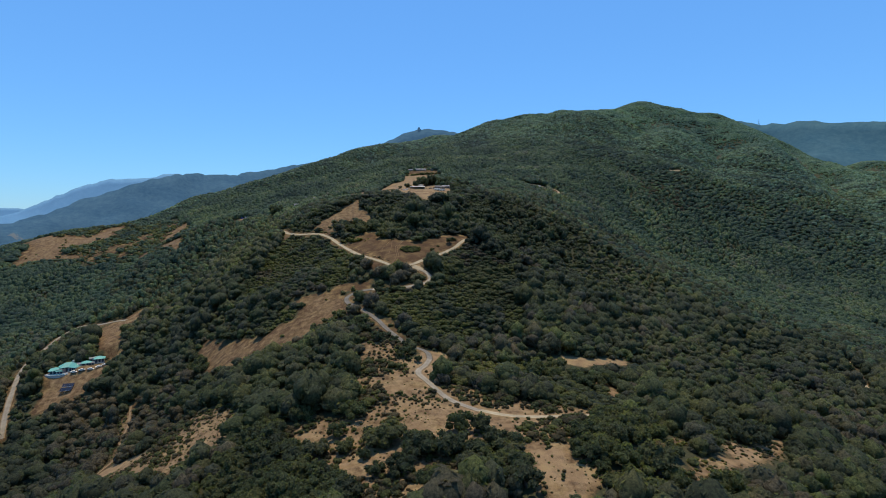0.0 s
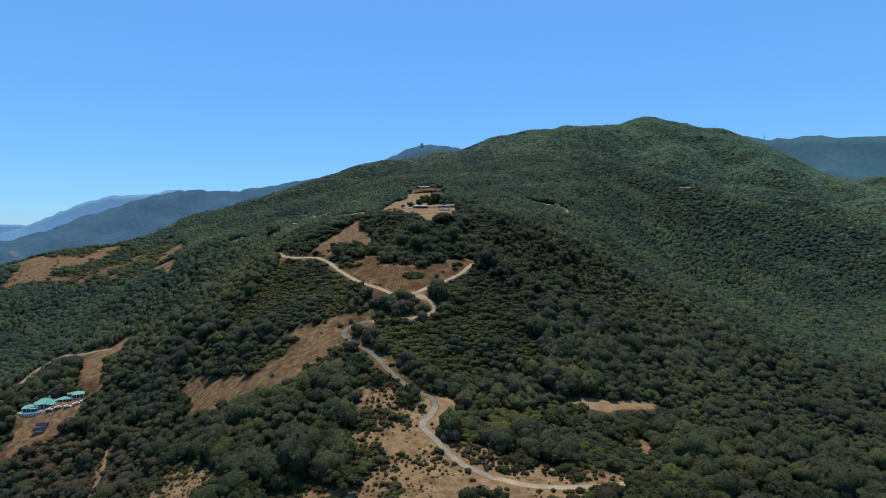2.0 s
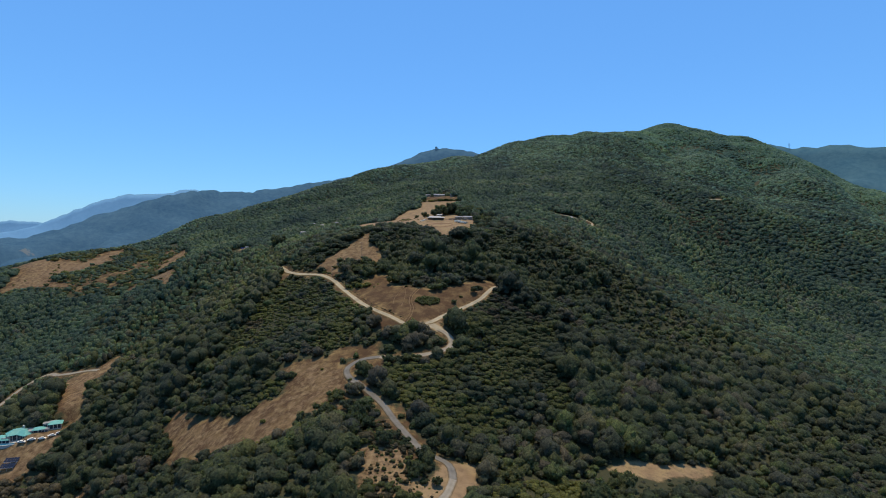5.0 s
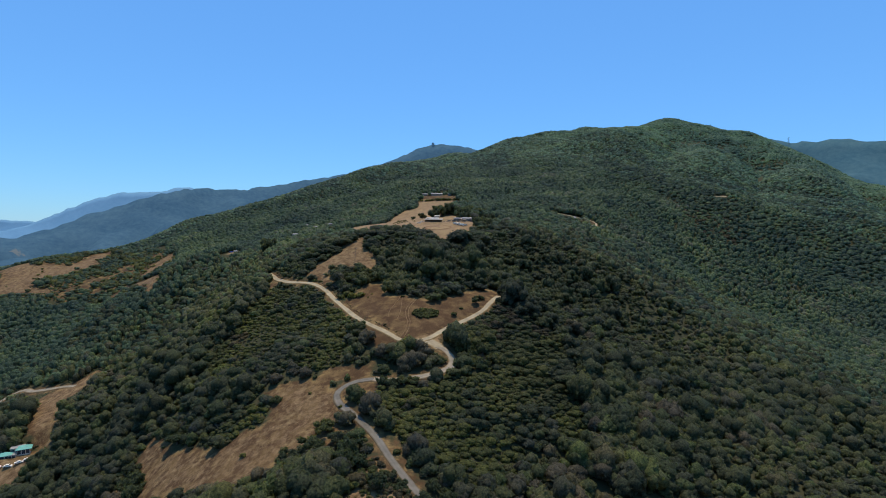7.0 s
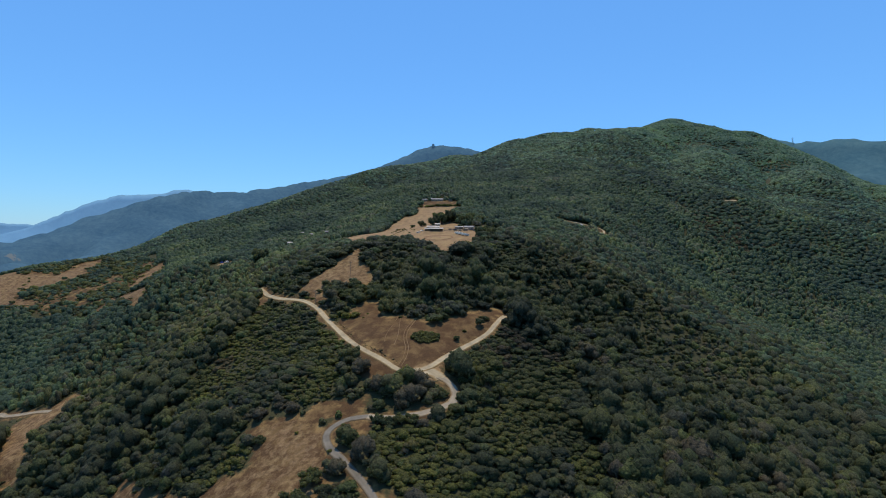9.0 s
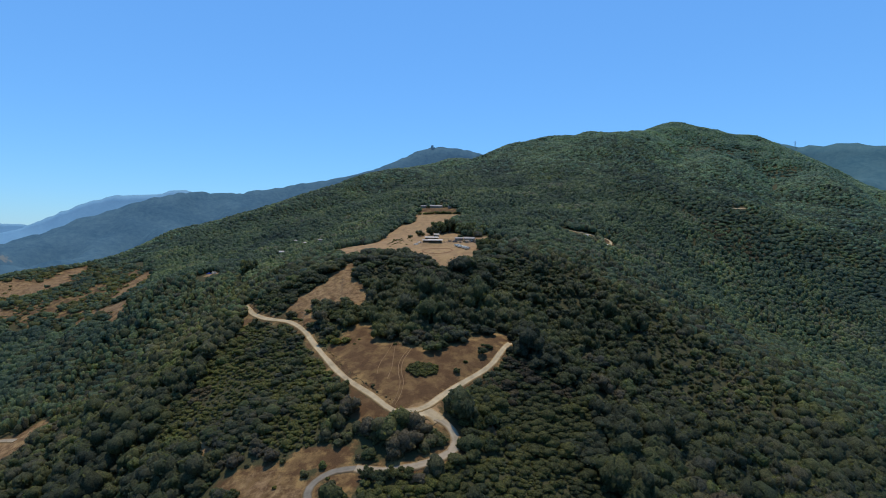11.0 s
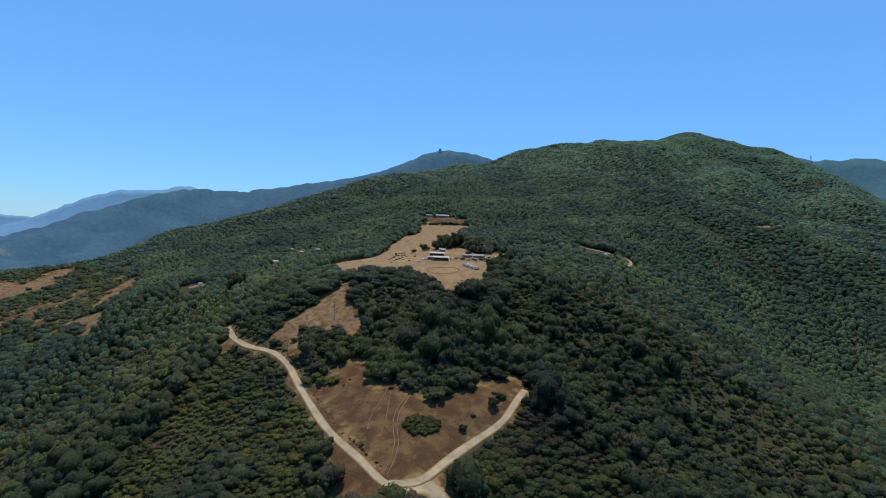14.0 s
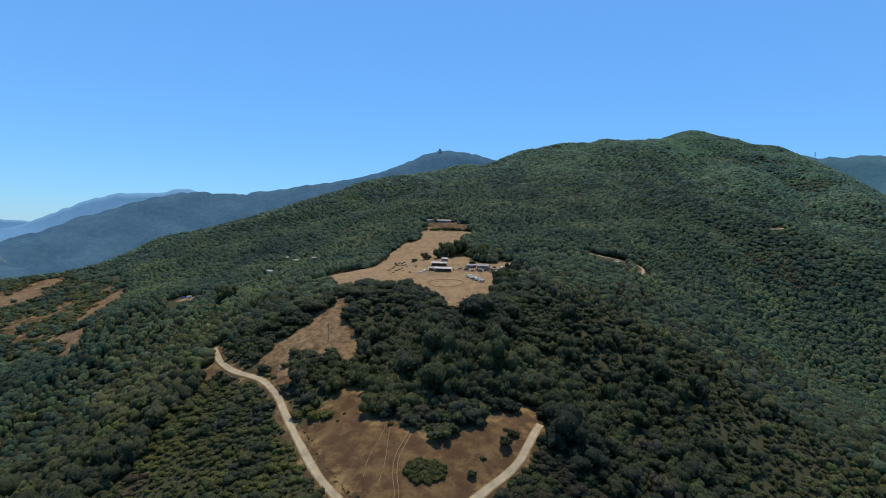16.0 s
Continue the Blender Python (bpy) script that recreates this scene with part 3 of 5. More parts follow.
def lay_road(name, mat, width, line, label, lift=0.0):
    c = flow(line, 2.5)
    along = np.gradient(c, axis=0)
    along /= np.linalg.norm(along, axis=1)[:, None] + 1e-9
    side = np.stack([along[:, 1], -along[:, 0]], 1)
    wob = 1 + 0.22 * (grain(c[:, 0], c[:, 1], 11, 8) - 0.5)
    marks = [-1.08, -1.0, -0.75, -0.45, 0.0, 0.45, 0.75, 1.0, 1.08]
    ruts = [0, 0.2, 0.7, 1.0, 0.1, 1.0, 0.7, 0.2, 0]
    zc = land(c[:, 0], c[:, 1])
    for _ in range(3):
        zc[1:-1] = (zc[:-2] + 2 * zc[1:-1] + zc[2:]) / 4
    verts, verge, rut = [], [], []
    for s, r in zip(marks, ruts):
        p = c + side * (s * width / 2 * wob)[:, None]
        low = land(p[:, 0], p[:, 1])
        z = np.maximum(0.5 * zc + 0.5 * low, low) + (0.16 + lift if abs(s) < 0.95 else 0.06 + lift if abs(s) <= 1 else -0.35)
        verts.append(np.stack([p[:, 0], p[:, 1], z], 1))
        verge.append(np.full(len(c), min(abs(s), 1.0)))
        rut.append(np.full(len(c), r))
    n, k = len(c), len(marks)
    idx = np.arange(n * k).reshape(k, n)
    quads = np.stack([idx[:-1, :-1], idx[1:, :-1], idx[1:, 1:], idx[:-1, 1:]], -1).reshape(-1, 4)
    me = bulk(name, np.concatenate(verts), quads, mat, verge=np.concatenate(verge), rut=np.concatenate(rut))
    tagged(new(name, me), label, "road", kind="structure")


def far_range(name, crest, mat, spread, label):
    """A mountain range: a crest from which spurs run down on both sides."""
    c = flow([p for p in crest], 24)
    rows, deep = [], 26
    away = c[:, :2] / np.linalg.norm(c[:, :2], axis=1)[:, None]
    for k in range(-deep, 9):
        s = k / deep
        p = c[:, :2] + away * (spread * s)
        fall = np.abs(s) ** 0.85 * (c[:, 2] + 160)
        rough = np.abs(2 * grain(p[:, 0], p[:, 1] * 0.5, 300, 11) - 1) * 150 + grain(p[:, 0], p[:, 1], 90, 12) * 60
        z = c[:, 2] - fall + (rough - 75) * spread / 1200 * min(1, abs(s) * 3.0) + 16 * (grain(p[:, 0], p[:, 1], 34, 13) - 0.5)
        rows.append(np.stack([p[:, 0], p[:, 1], z], 1))
    n, k = len(c), len(rows)
    idx = np.arange(n * k).reshape(k, n)
    quads = np.stack([idx[:-1, :-1], idx[:-1, 1:], idx[1:, 1:], idx[1:, :-1]], -1).reshape(-1, 4)
    tagged(new(name, bulk(name, np.concatenate(rows), quads, mat)), label, "mountain", kind="structure")


lay_ground()
for step, (key, (mat, width, line)) in enumerate(ROADS.items()):
    label = "faint wheel track in dry brown grass" if mat is TRODDEN else "narrow worn grey asphalt road over the ridge"
    lay_road(key, mat, width, line, "pale dusty dirt road cut along the ridge" if mat is DIRT_ROAD else label, 0.004 * step)
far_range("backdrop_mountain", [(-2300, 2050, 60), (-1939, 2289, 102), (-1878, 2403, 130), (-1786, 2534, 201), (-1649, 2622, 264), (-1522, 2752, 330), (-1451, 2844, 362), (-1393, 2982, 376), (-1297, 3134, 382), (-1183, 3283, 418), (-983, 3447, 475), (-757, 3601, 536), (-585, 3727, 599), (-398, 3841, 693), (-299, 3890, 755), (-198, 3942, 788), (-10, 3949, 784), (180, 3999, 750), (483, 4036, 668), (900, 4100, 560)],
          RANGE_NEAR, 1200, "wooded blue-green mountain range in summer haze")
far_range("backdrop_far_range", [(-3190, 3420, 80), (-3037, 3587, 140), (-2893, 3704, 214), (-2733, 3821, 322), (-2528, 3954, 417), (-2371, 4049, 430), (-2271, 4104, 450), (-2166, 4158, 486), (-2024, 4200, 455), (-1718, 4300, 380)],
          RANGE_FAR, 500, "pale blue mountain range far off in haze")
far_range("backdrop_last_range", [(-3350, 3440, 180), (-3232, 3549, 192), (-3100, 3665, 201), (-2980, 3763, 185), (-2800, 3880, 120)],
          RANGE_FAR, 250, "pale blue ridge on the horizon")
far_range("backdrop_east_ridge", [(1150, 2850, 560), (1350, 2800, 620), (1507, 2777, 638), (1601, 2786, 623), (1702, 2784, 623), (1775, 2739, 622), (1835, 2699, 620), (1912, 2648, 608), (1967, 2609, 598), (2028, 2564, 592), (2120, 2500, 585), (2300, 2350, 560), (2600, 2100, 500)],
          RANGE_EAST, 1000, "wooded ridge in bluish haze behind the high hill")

# ---- woodland ----


def ball():
    bm = bmesh.new()
    bmesh.ops.create_icosphere(bm, subdivisions=1, radius=1)
    v = np.array([w.co[:] for w in bm.verts])
    f = np.array([[w.index for w in g.verts] for g in bm.faces])
    bm.free()
    return v, f


BALL = ball()


def sprays(rng, p, f, leaves, leaf, heart=0.5, reach_out=0.13):
    """Loose sprays of leaf lying over a crown's skin, each tilted a little its own way."""
    tri = p[f]
    face = np.cross(tri[:, 1] - tri[:, 0], tri[:, 2] - tri[:, 0])
    area = np.linalg.norm(face, axis=1) * (0.25 + (tri.mean(1)[:, 2] > 0.4))
    pick = rng.choice(len(f), leaves, p=area / area.sum())
    at = (tri[pick] * rng.dirichlet((1, 1, 1), leaves)[:, :, None]).sum(1)
    out = at - np.array((0, 0, heart))
    out /= np.linalg.norm(out, axis=1)[:, None] + 1e-6
    at = at + out * rng.uniform(0.0, reach_out, (leaves, 1))
    up = out + np.array((0, 0, 0.35)) + rng.normal(size=(leaves, 3)) * 0.6
    up /= np.linalg.norm(up, axis=1)[:, None]
    a = np.cross(up, rng.normal(size=(leaves, 3)))
    a /= np.linalg.norm(a, axis=1)[:, None] + 1e-6
    b = np.cross(up, a)
    a, b = (q * (leaf * rng.uniform(0.6, 1.3, leaves))[:, None] for q in (a, b))
    t = np.stack([at - a * 0.7 - b * 0.45, at + a * 0.7 - b * 0.45, at + b * 0.9], 1).reshape(-1, 3)
    return t, np.arange(leaves * 3).reshape(-1, 3)


def lumpy(rng, lobes, flat, leaves, leaf, spare=1.0):
    """A crown about one unit in radius, standing on z = 0: rounded boughs with loose sprays of leaf all over them."""
    v, f = BALL
    verts, faces, n = [], [], 0
    for k in range(lobes):
        if k == 0:
            at, size = np.array((0, 0, 0.72)), np.array((0.72, 0.72, 0.74)) * spare
        else:
            a = 2 * math.pi * (k + rng.uniform(-0.35, 0.35)) / (lobes - 1)
            out, up = rng.uniform(0.36, 0.62) / spare ** 0.7, rng.uniform(0.3, 1.0)
            at = np.array((out * math.cos(a), out * math.sin(a), up))
            size = np.full(3, spare * rng.uniform(0.36, 0.56)) * np.array((1, 1, 0.9))
        p = v * size * (1 + rng.normal(size=(len(v), 1)) * 0.10) + at
        keep = f[(p[f].mean(1)[:, 2] > 0.12) | (v[f].mean(1)[:, 2] > 0)]
        verts.append(p)
        faces.append(keep + n)
        n += len(p)
    p, f = np.concatenate(verts), np.concatenate(faces)
    if leaves:
        t, g = sprays(rng, p, f, leaves, leaf)
        p, f = np.concatenate([p, t]), np.concatenate([f, g + n])
    return p * np.array((1, 1, flat)), f


def dome(rng, sides, rings, at, wide, high):
    """The upper part of one rounded bough."""
    verts = [np.array((0, 0, 1.0))]
    for k in range(1, rings + 1):
        tilt = 1.95 * k / rings
        for i in range(sides):
            a = 2 * math.pi * (i + 0.5 * k) / sides + rng.uniform(-0.2, 0.2)
            verts.append(np.array((math.sin(tilt) * math.cos(a), math.sin(tilt) * math.sin(a), math.cos(tilt))) * rng.uniform(0.8, 1.18))
    faces = [(0, 1 + i, 1 + (i + 1) % sides) for i in range(sides)]
    for k in range(1, rings):
        lo, hi = 1 + (k - 1) * sides, 1 + k * sides
        for i in range(sides):
            j = (i + 1) % sides
            faces += [(lo + i, hi + i, lo + j), (lo + j, hi + i, hi + j)]
    return np.array(verts) * np.array((wide, wide, high)) + np.array(at), np.array(faces)


def canopy(rng, boughs, sides, leaves, leaf, tall):
    """A crown seen from far above: a few rounded tops grown together."""
    verts, faces, n = [], [], 0
    for k in range(boughs):
        a = rng.uniform(0, 2 * math.pi)
        out = 0.0 if k == 0 else rng.uniform(0.4, 0.72)
        wide = rng.uniform(0.84, 1.0) if k == 0 else rng.uniform(0.42, 0.62)
        at = (out * math.cos(a), out * math.sin(a), 0.55 * tall if k == 0 else rng.uniform(0.35, 0.85) * tall)
        p, f = dome(rng, sides if k == 0 else 5, 2, at, wide, (0.62 if k == 0 else 0.5) * tall)
        verts.append(p)
        faces.append(f + n)
        n += len(p)
    p, f = np.concatenate(verts), np.concatenate(faces)
    if leaves:
        t, g = sprays(rng, p, f, leaves, leaf, 0.35, 0.10)
        p, f = np.concatenate([p, t]), np.concatenate([f, g + n])
    return p, f


def stand(name, spots, models, mat, label, category, rng):
    """Many crowns joined into one mesh. spots: x, y, ground z, radius, height factor, tint."""
    spots = spots[off_road(spots[:, 0], spots[:, 1]) > 0.62 * spots[:, 3] + 0.2]
    kinds = rng.integers(0, len(models), len(spots))
    vs, fs, tints, base = [], [], [], 0
    for k, (v, f) in enumerate(models):
        s = spots[kinds == k]
        if not len(s):
            continue
        turn = rng.uniform(0, 2 * math.pi, len(s))
        c, w = np.cos(turn)[:, None], np.sin(turn)[:, None]
        x = (v[:, 0] * c - v[:, 1] * w) * s[:, 3:4] + s[:, 0:1]
        y = (v[:, 0] * w + v[:, 1] * c) * s[:, 3:4] * rng.uniform(0.82, 1.18, (len(s), 1)) + s[:, 1:2]
        z = v[:, 2] * s[:, 3:4] * s[:, 4:5] + s[:, 2:3]
        vs.append(np.stack([x, y, z], -1).reshape(-1, 3))
        fs.append((f[None] + (np.arange(len(s)) * len(v))[:, None, None] + base).reshape(-1, 3))
        tints.append(np.repeat(s[:, 5], len(v)))
        base += len(s) * len(v)
    me = bulk(name, np.concatenate(vs), np.concatenate(fs), mat, smooth=True, tint=np.concatenate(tints))
    return tagged(new(name, me), label, category, kind="stuff")


def scatter(rng, x0, x1, y0, y1, gap):
    """Spots on a shaken lattice."""
    gx, gy = np.meshgrid(np.arange(x0, x1, gap), np.arange(y0, y1, gap * 0.87))
    gx = gx + (np.arange(gx.shape[0]) % 2)[:, None] * gap / 2
    gx = gx + rng.uniform(-0.42, 0.42, gx.shape) * gap
    gy = gy + rng.uniform(-0.42, 0.42, gy.shape) * gap
    return gx.ravel(), gy.ravel()


HX, HY = (np.array(c, float) for c in zip(*sorted((p[0], p[1]) for p in WEST_RIDGE + HIGH_RIDGE[2:] if p[:2] not in ((377, 1711), (775, 1995)))))


def frayed(x, y, wide, seed):
    """The same spots shaken a little, so that the edge of a stand is ragged."""
    return x + wide * (grain(x, y, wide * 1.3, seed) - 0.5), y + wide * (grain(x, y, wide * 1.3, seed + 1) - 0.5)


def brushland(x, y):
    return inside_any(*frayed(x, y, 26, 51), CHAPARRAL) | inside_any(*frayed(x, y, 4, 51), MOUNDS)


def open_land(x, y):
    x, y = frayed(x, y, 5, 61)
    return inside_any(x, y, MEADOWS) | inside_any(x, y, BARE) | inside_any(x, y, DRY_SCRUB)


def before_bare(x, y):
    """Low ground kept free of trees on the downhill side of the narrow bare strips."""
    hit = np.zeros(len(x), bool)
    for poly in (BARE["east_wash"], BARE["soil"], BARE["car_yard"], BARE["cut_bank"], BARE["bend_scar"], DRY_SCRUB["wash_gaps"], BARE["turnout"], BARE["east_patch"], DRY_SCRUB["rock_gap"], DRY_SCRUB["oak_gap"]):
        for d in (4, 8, 12, 16):
            hit |= inside(x + 0.4 * d, y + 0.9 * d, poly)
    for poly in (BARE["east_wash"], DRY_SCRUB["wash_gaps"]):
        for d in (20, 24, 28):
            hit |= inside(x + 0.48 * d, y + 0.87 * d, poly)
    for d in (5, 10, 15, 20):
        hit |= reach(x + 0.25 * d, y + 0.97 * d, ROADS["terrace_road"][2][2:4]) < 3
        hit |= reach(x + 0.2 * d, y + 0.98 * d, ROADS["hill_track"][2][1:4]) < 3.5
        for a, b in ((343, 966), (424, 982), (529, 1068), (579, 1186)):
            hit |= np.hypot(x + 0.4 * d - a, y + 0.9 * d - b) < 6
        hit |= reach(x + 0.6 * d, y + 0.8 * d, ROADS["east_track"][2][1:4]) < 2.5
        hit |= reach(x - 0.6 * d, y + 0.8 * d, ROADS["house_road"][2]) < 3
        hit |= inside(x - 0.55 * d, y + 0.83 * d, MEADOWS["drive"])
    for d in (3, 6):
        hit |= inside(x + 0.4 * d, y + 0.9 * d, BARE["slot"])
    return hit


def hidden_side(x, y):
    return np.where(x > -640, y > np.interp(x, HX, HY) + 130 + 90 * (x < -150) + 240 * (x > 900), y > 1350)


def valley_side(x, y):
    """Slopes that do not fall away to the north."""
    return land(x, y + 12) - land(x, y - 12) > -6.5


def spots_of(rng, x, y, r0, r1, h0, h1, sink=0.0):
    n = len(x)
    r = r0 + (r1 - r0) * np.clip(rng.beta(0.9, 2.0, n) * 0.95 + 0.8 * (grain(x, y, 33, 23) - 0.38), 0, 1.1)
    tint = np.clip(0.7 * grain(x, y, 34, 21) + 0.9 * rng.uniform(0, 1, n) - 0.34, 0, 1)
    r = r * np.where(rng.uniform(0, 1, n) < 0.1, 1.3, 1.0)
    # thin, brushy patches and tall dark stands
    mix = 0.6 * grain(x, y, 64, 91) + 0.4 * grain(x, y, 24, 92)
    r = r * np.where(mix > 0.64, 0.82, np.where(mix < 0.36, 1.12, 1.0))
    tint = np.where(mix > 0.64, np.clip(tint * 0.6 + 0.42, 0, 1), np.where(mix < 0.36, tint * 0.45, tint))
    return np.stack([x, y, land(x, y) - sink, r, rng.uniform(h0, h1, n), tint], 1)


TALL_GROVE = [(-66, 482), (-54, 456), (20, 480), (62, 470), (120, 520), (60, 560), (20, 548), (-25, 535), (-84, 545)]
BROWN_SPUR = [(325, 872), (345, 932), (420, 958), (500, 985), (560, 1040), (520, 960), (485, 905), (430, 872), (370, 860)]
NEAR_STRETCH = [(-80, 150), (90, 150), (90, 215), (-80, 215)]
LOWER_OAKS = [(-21, 186, 7.4), (-13, 166, 5.0), (-7, 176, 6.5), (2, 173, 5.9), (6, 188, 5.1), (14, 187, 4.2), (9, 165, 5.1), (16, 161, 5.5), (23, 160, 5.9), (25, 153, 5.1), (23, 174, 4.2), (-3, 155, 4.0),
              (-14, 156, 2.0), (-45, 184, 4.7), (-52, 182, 4.7), (-35, 184, 3.6), (-40, 195, 3.9), (-27, 177, 2.4), (-43, 173, 2.8), (-21, 166, 3.2), (-27, 193, 3.0), (45, 173, 3.1), (50, 161, 2.5), (25, 237, 5.0), (13, 263, 4.7),
              (69, 261, 5.6), (88, 274, 5.9), (101, 199, 5.1), (58, 163, 5.5), (69, 165, 5.9), (113, 235, 5.5)]
ROADSIDE_OAKS = [(16, 276, 5.2), (94, 289, 6.6), (47, 272, 6.4), (-21, 266, 4.0), (-13, 262, 2.2), (-35, 291, 3.2), (63, 289, 6.2), (128, 217, 8.6), (121, 226, 6.6),
                 (79, 178, 3.3), (-15, 288, 2.8), (-32, 292, 3.0), (182, 273, 5.5), (38, 262, 4.4), (56, 270, 4.8), (80, 268, 4.2), (-18, 277.3, 3.8), (-27, 287.3, 2.8), (-10.2, 285, 3.2)]
BEND_OAKS = [(-166, 348, 5.0), (-158, 338, 5.2), (-170, 358, 4.6), (-160, 345, 4.8), (-52, 345, 3.2), (-64, 325, 4.4), (-97, 358, 3.0), (-51, 309, 4.8), (-45, 299, 4.0), (-36, 287, 3.4), (-149, 362, 5.4), (-145, 366, 4.4), (-56, 316, 4.2),
             (-66, 312, 5.2), (-72, 306, 5.4), (-52, 300, 4.6), (-28, 355.5, 3.3), (-33, 354.6, 3.6), (-38.5, 354.5, 3.5), (-44, 355.4, 3.3)]
FIELD_OAKS = [(-207, 652, 8.5), (-96, 490, 5.4), (-86, 488, 5.8), (-78, 494, 5.2), (-91, 498, 5.0), (-82, 500, 4.8), (-9, 421, 1.9), (4, 437, 2.9), (8, 444, 2.6), (-109, 504, 2.0), (4, 376, 4.8), (-3, 380, 4.0), (12, 384, 4.6), (7, 391, 4.2),
              (-15, 375, 2.4), (-22, 374, 2.8), (-30, 376, 2.6), (-40, 372, 3.2), (-1, 387, 3.8), (-6, 386, 2.8)]
RANCH_OAKS = [(-49, 714, 5.0), (-57, 690, 2.4), (-36, 718, 6.8), (-27, 722, 7.4), (-32, 730, 7.0), (-19, 727, 7.2), (-24, 736, 7.0), (-10, 726, 6.4), (-2, 712, 5.6), (4, 722, 6.4), (-5, 702, 5.0), (3, 697, 5.4), (10, 699, 5.2), (16, 704, 5.6),
              (17, 622, 5.8), (12, 612, 5.2), (23, 630, 6.0), (9, 604, 4.4), (22, 616, 5.6), (15, 588, 4.6), (20, 604, 4.6), (-6, 668, 2.8)]
BUSHES = [(-5, 430, 1.4), (5, 447, 1.3), (-71, 517, 1.9), (-50, 410, 1.0), (-68, 455, 0.9), (-66, 460, 0.9), (-44, 450, 1.6), (-88, 462, 3.6),
          (-80, 459, 4.4), (-74, 460, 3.8), (-84, 465, 4.0), (-59, 357, 1.0), (-80, 357, 1.2), (-100, 325, 1.9), (18, 202, 1.3), (28, 201, 0.9), (39, 201, 1.0), (7, 208, 1.3), (-31, 308, 2.2), (-23, 446, 2.6), (-5, 374, 1.2)]
WEST_BUSHES = [(-606, 835, 2.6), (-612, 850, 2.2), (-600, 820, 2.4), (-620, 860, 2.0), (-585, 800, 2.4), (-622, 800, 1.8), (-575, 785, 2.0), (-630, 790, 2.0), (-545, 900, 3.0), (-515, 800, 2.6), (-505, 790, 2.2), (-500, 775, 2.8)]
RANCH_BUSHES = [(-52, 862, 3.8), (-44, 858, 4.2), (-36, 852, 5.6), (-28, 847, 4.4), (-20, 842, 4.4), (-12, 838, 4.2), (-6, 834, 4.0), (-60, 866, 3.2), (-48, 860, 3.6), (-32, 850, 4.2), (-24, 845, 4.2), (-68, 645, 1.1), (-70, 677, 1.2), (-68, 687, 1.4), (-66, 652, 1.0), (-67, 697, 1.1), (-69, 637, 1.0), (-62, 667, 0.8), (-70, 627, 0.8), (-74, 690, 1.3), (-54, 666, 1.0), (-62, 645, 0.8), (-64, 680, 0.9),
                (-72, 660, 1.0), (-60, 690, 0.9), (-57, 675, 0.8), (-75, 700, 1.0),
                (-74.8, 650.2, 0.9), (-73.8, 656.5, 1), (-73, 661.7, 0.8), (-72.5, 667.8, 1.1), (-72.4, 677, 0.9), (-72, 684.1, 1), (-71.8, 693.3, 1.1), (-71, 697.4, 0.9), (-68.2, 690.7, 1), (-64.9, 673.8, 1.1), (-64.5, 681, 0.9), (-61.7, 667.1, 0.8), (-64.5, 658.7, 0.9), (-65.7, 653.5, 0.8), (-67.1, 647.2, 0.9), (-56.4, 639.3, 1.2), (-54.7, 673.9, 0.8), (-67, 674.6, 1), (-5.2, 667.5, 2), (-11.7, 648.4, 1.3), (-2.6, 644.2, 1.2), (7.4, 659.9, 1.5), (11.7, 667.7, 1.6), (4.5, 646.9, 1.1), (-7.1, 644.3, 0.9), (13.1, 652.5, 1.2)]
BEND_BUSHES = [(-12, 361.5, 2.8), (-17, 357.8, 3.0), (-20.5, 355.6, 2.6), (-61, 340.5, 1.4), (-48, 318, 1.6), (-42.5, 311.5, 1.7)]
THICKET = [(-27 + 7.6 * d * math.cos(2.4 * k), 421.5 + 5.6 * d * math.sin(2.4 * k), 2.7 - 0.8 * d) for k, d in ((k, math.sqrt((k + 0.5) / 30)) for k in range(30))]
HANDMADE = LOWER_OAKS + ROADSIDE_OAKS + BEND_OAKS + FIELD_OAKS + RANCH_OAKS + BUSHES


def clear_of_singles(x, y):
    ok = np.ones(len(x), bool)
    for a, b, r in HANDMADE:
        ok &= np.hypot(x - a, y - b) > r * 0.9
    return ok


def part(name, me, parent, label=""):
    ob = new(name, me)
    ob.parent = parent
    return tagged(ob, label) if label else ob


def limb(bm, a, b, ra, rb, sides=6):
    """A tapered length of wood or tube."""
    a, b = Vector(a), Vector(b)
    turn = (b - a).to_track_quat("Z", "Y").to_matrix()
    rings = [[bm.verts.new(c + turn @ Vector((r * math.cos(2 * math.pi * i / sides), r * math.sin(2 * math.pi * i / sides), 0))) for i in range(sides)] for c, r in ((a, ra), (b, rb))]
    for i in range(sides):
        bm.faces.new((rings[0][i], rings[0][(i + 1) % sides], rings[1][(i + 1) % sides], rings[1][i]))
    bm.faces.new(rings[1])
    bm.faces.new(rings[0][::-1])


def finish(name, bm, mat):
    me = bpy.data.meshes.new(name)
    bm.normal_update()
    bm.to_mesh(me)
    bm.free()
    me.materials.append(mat)
    return me


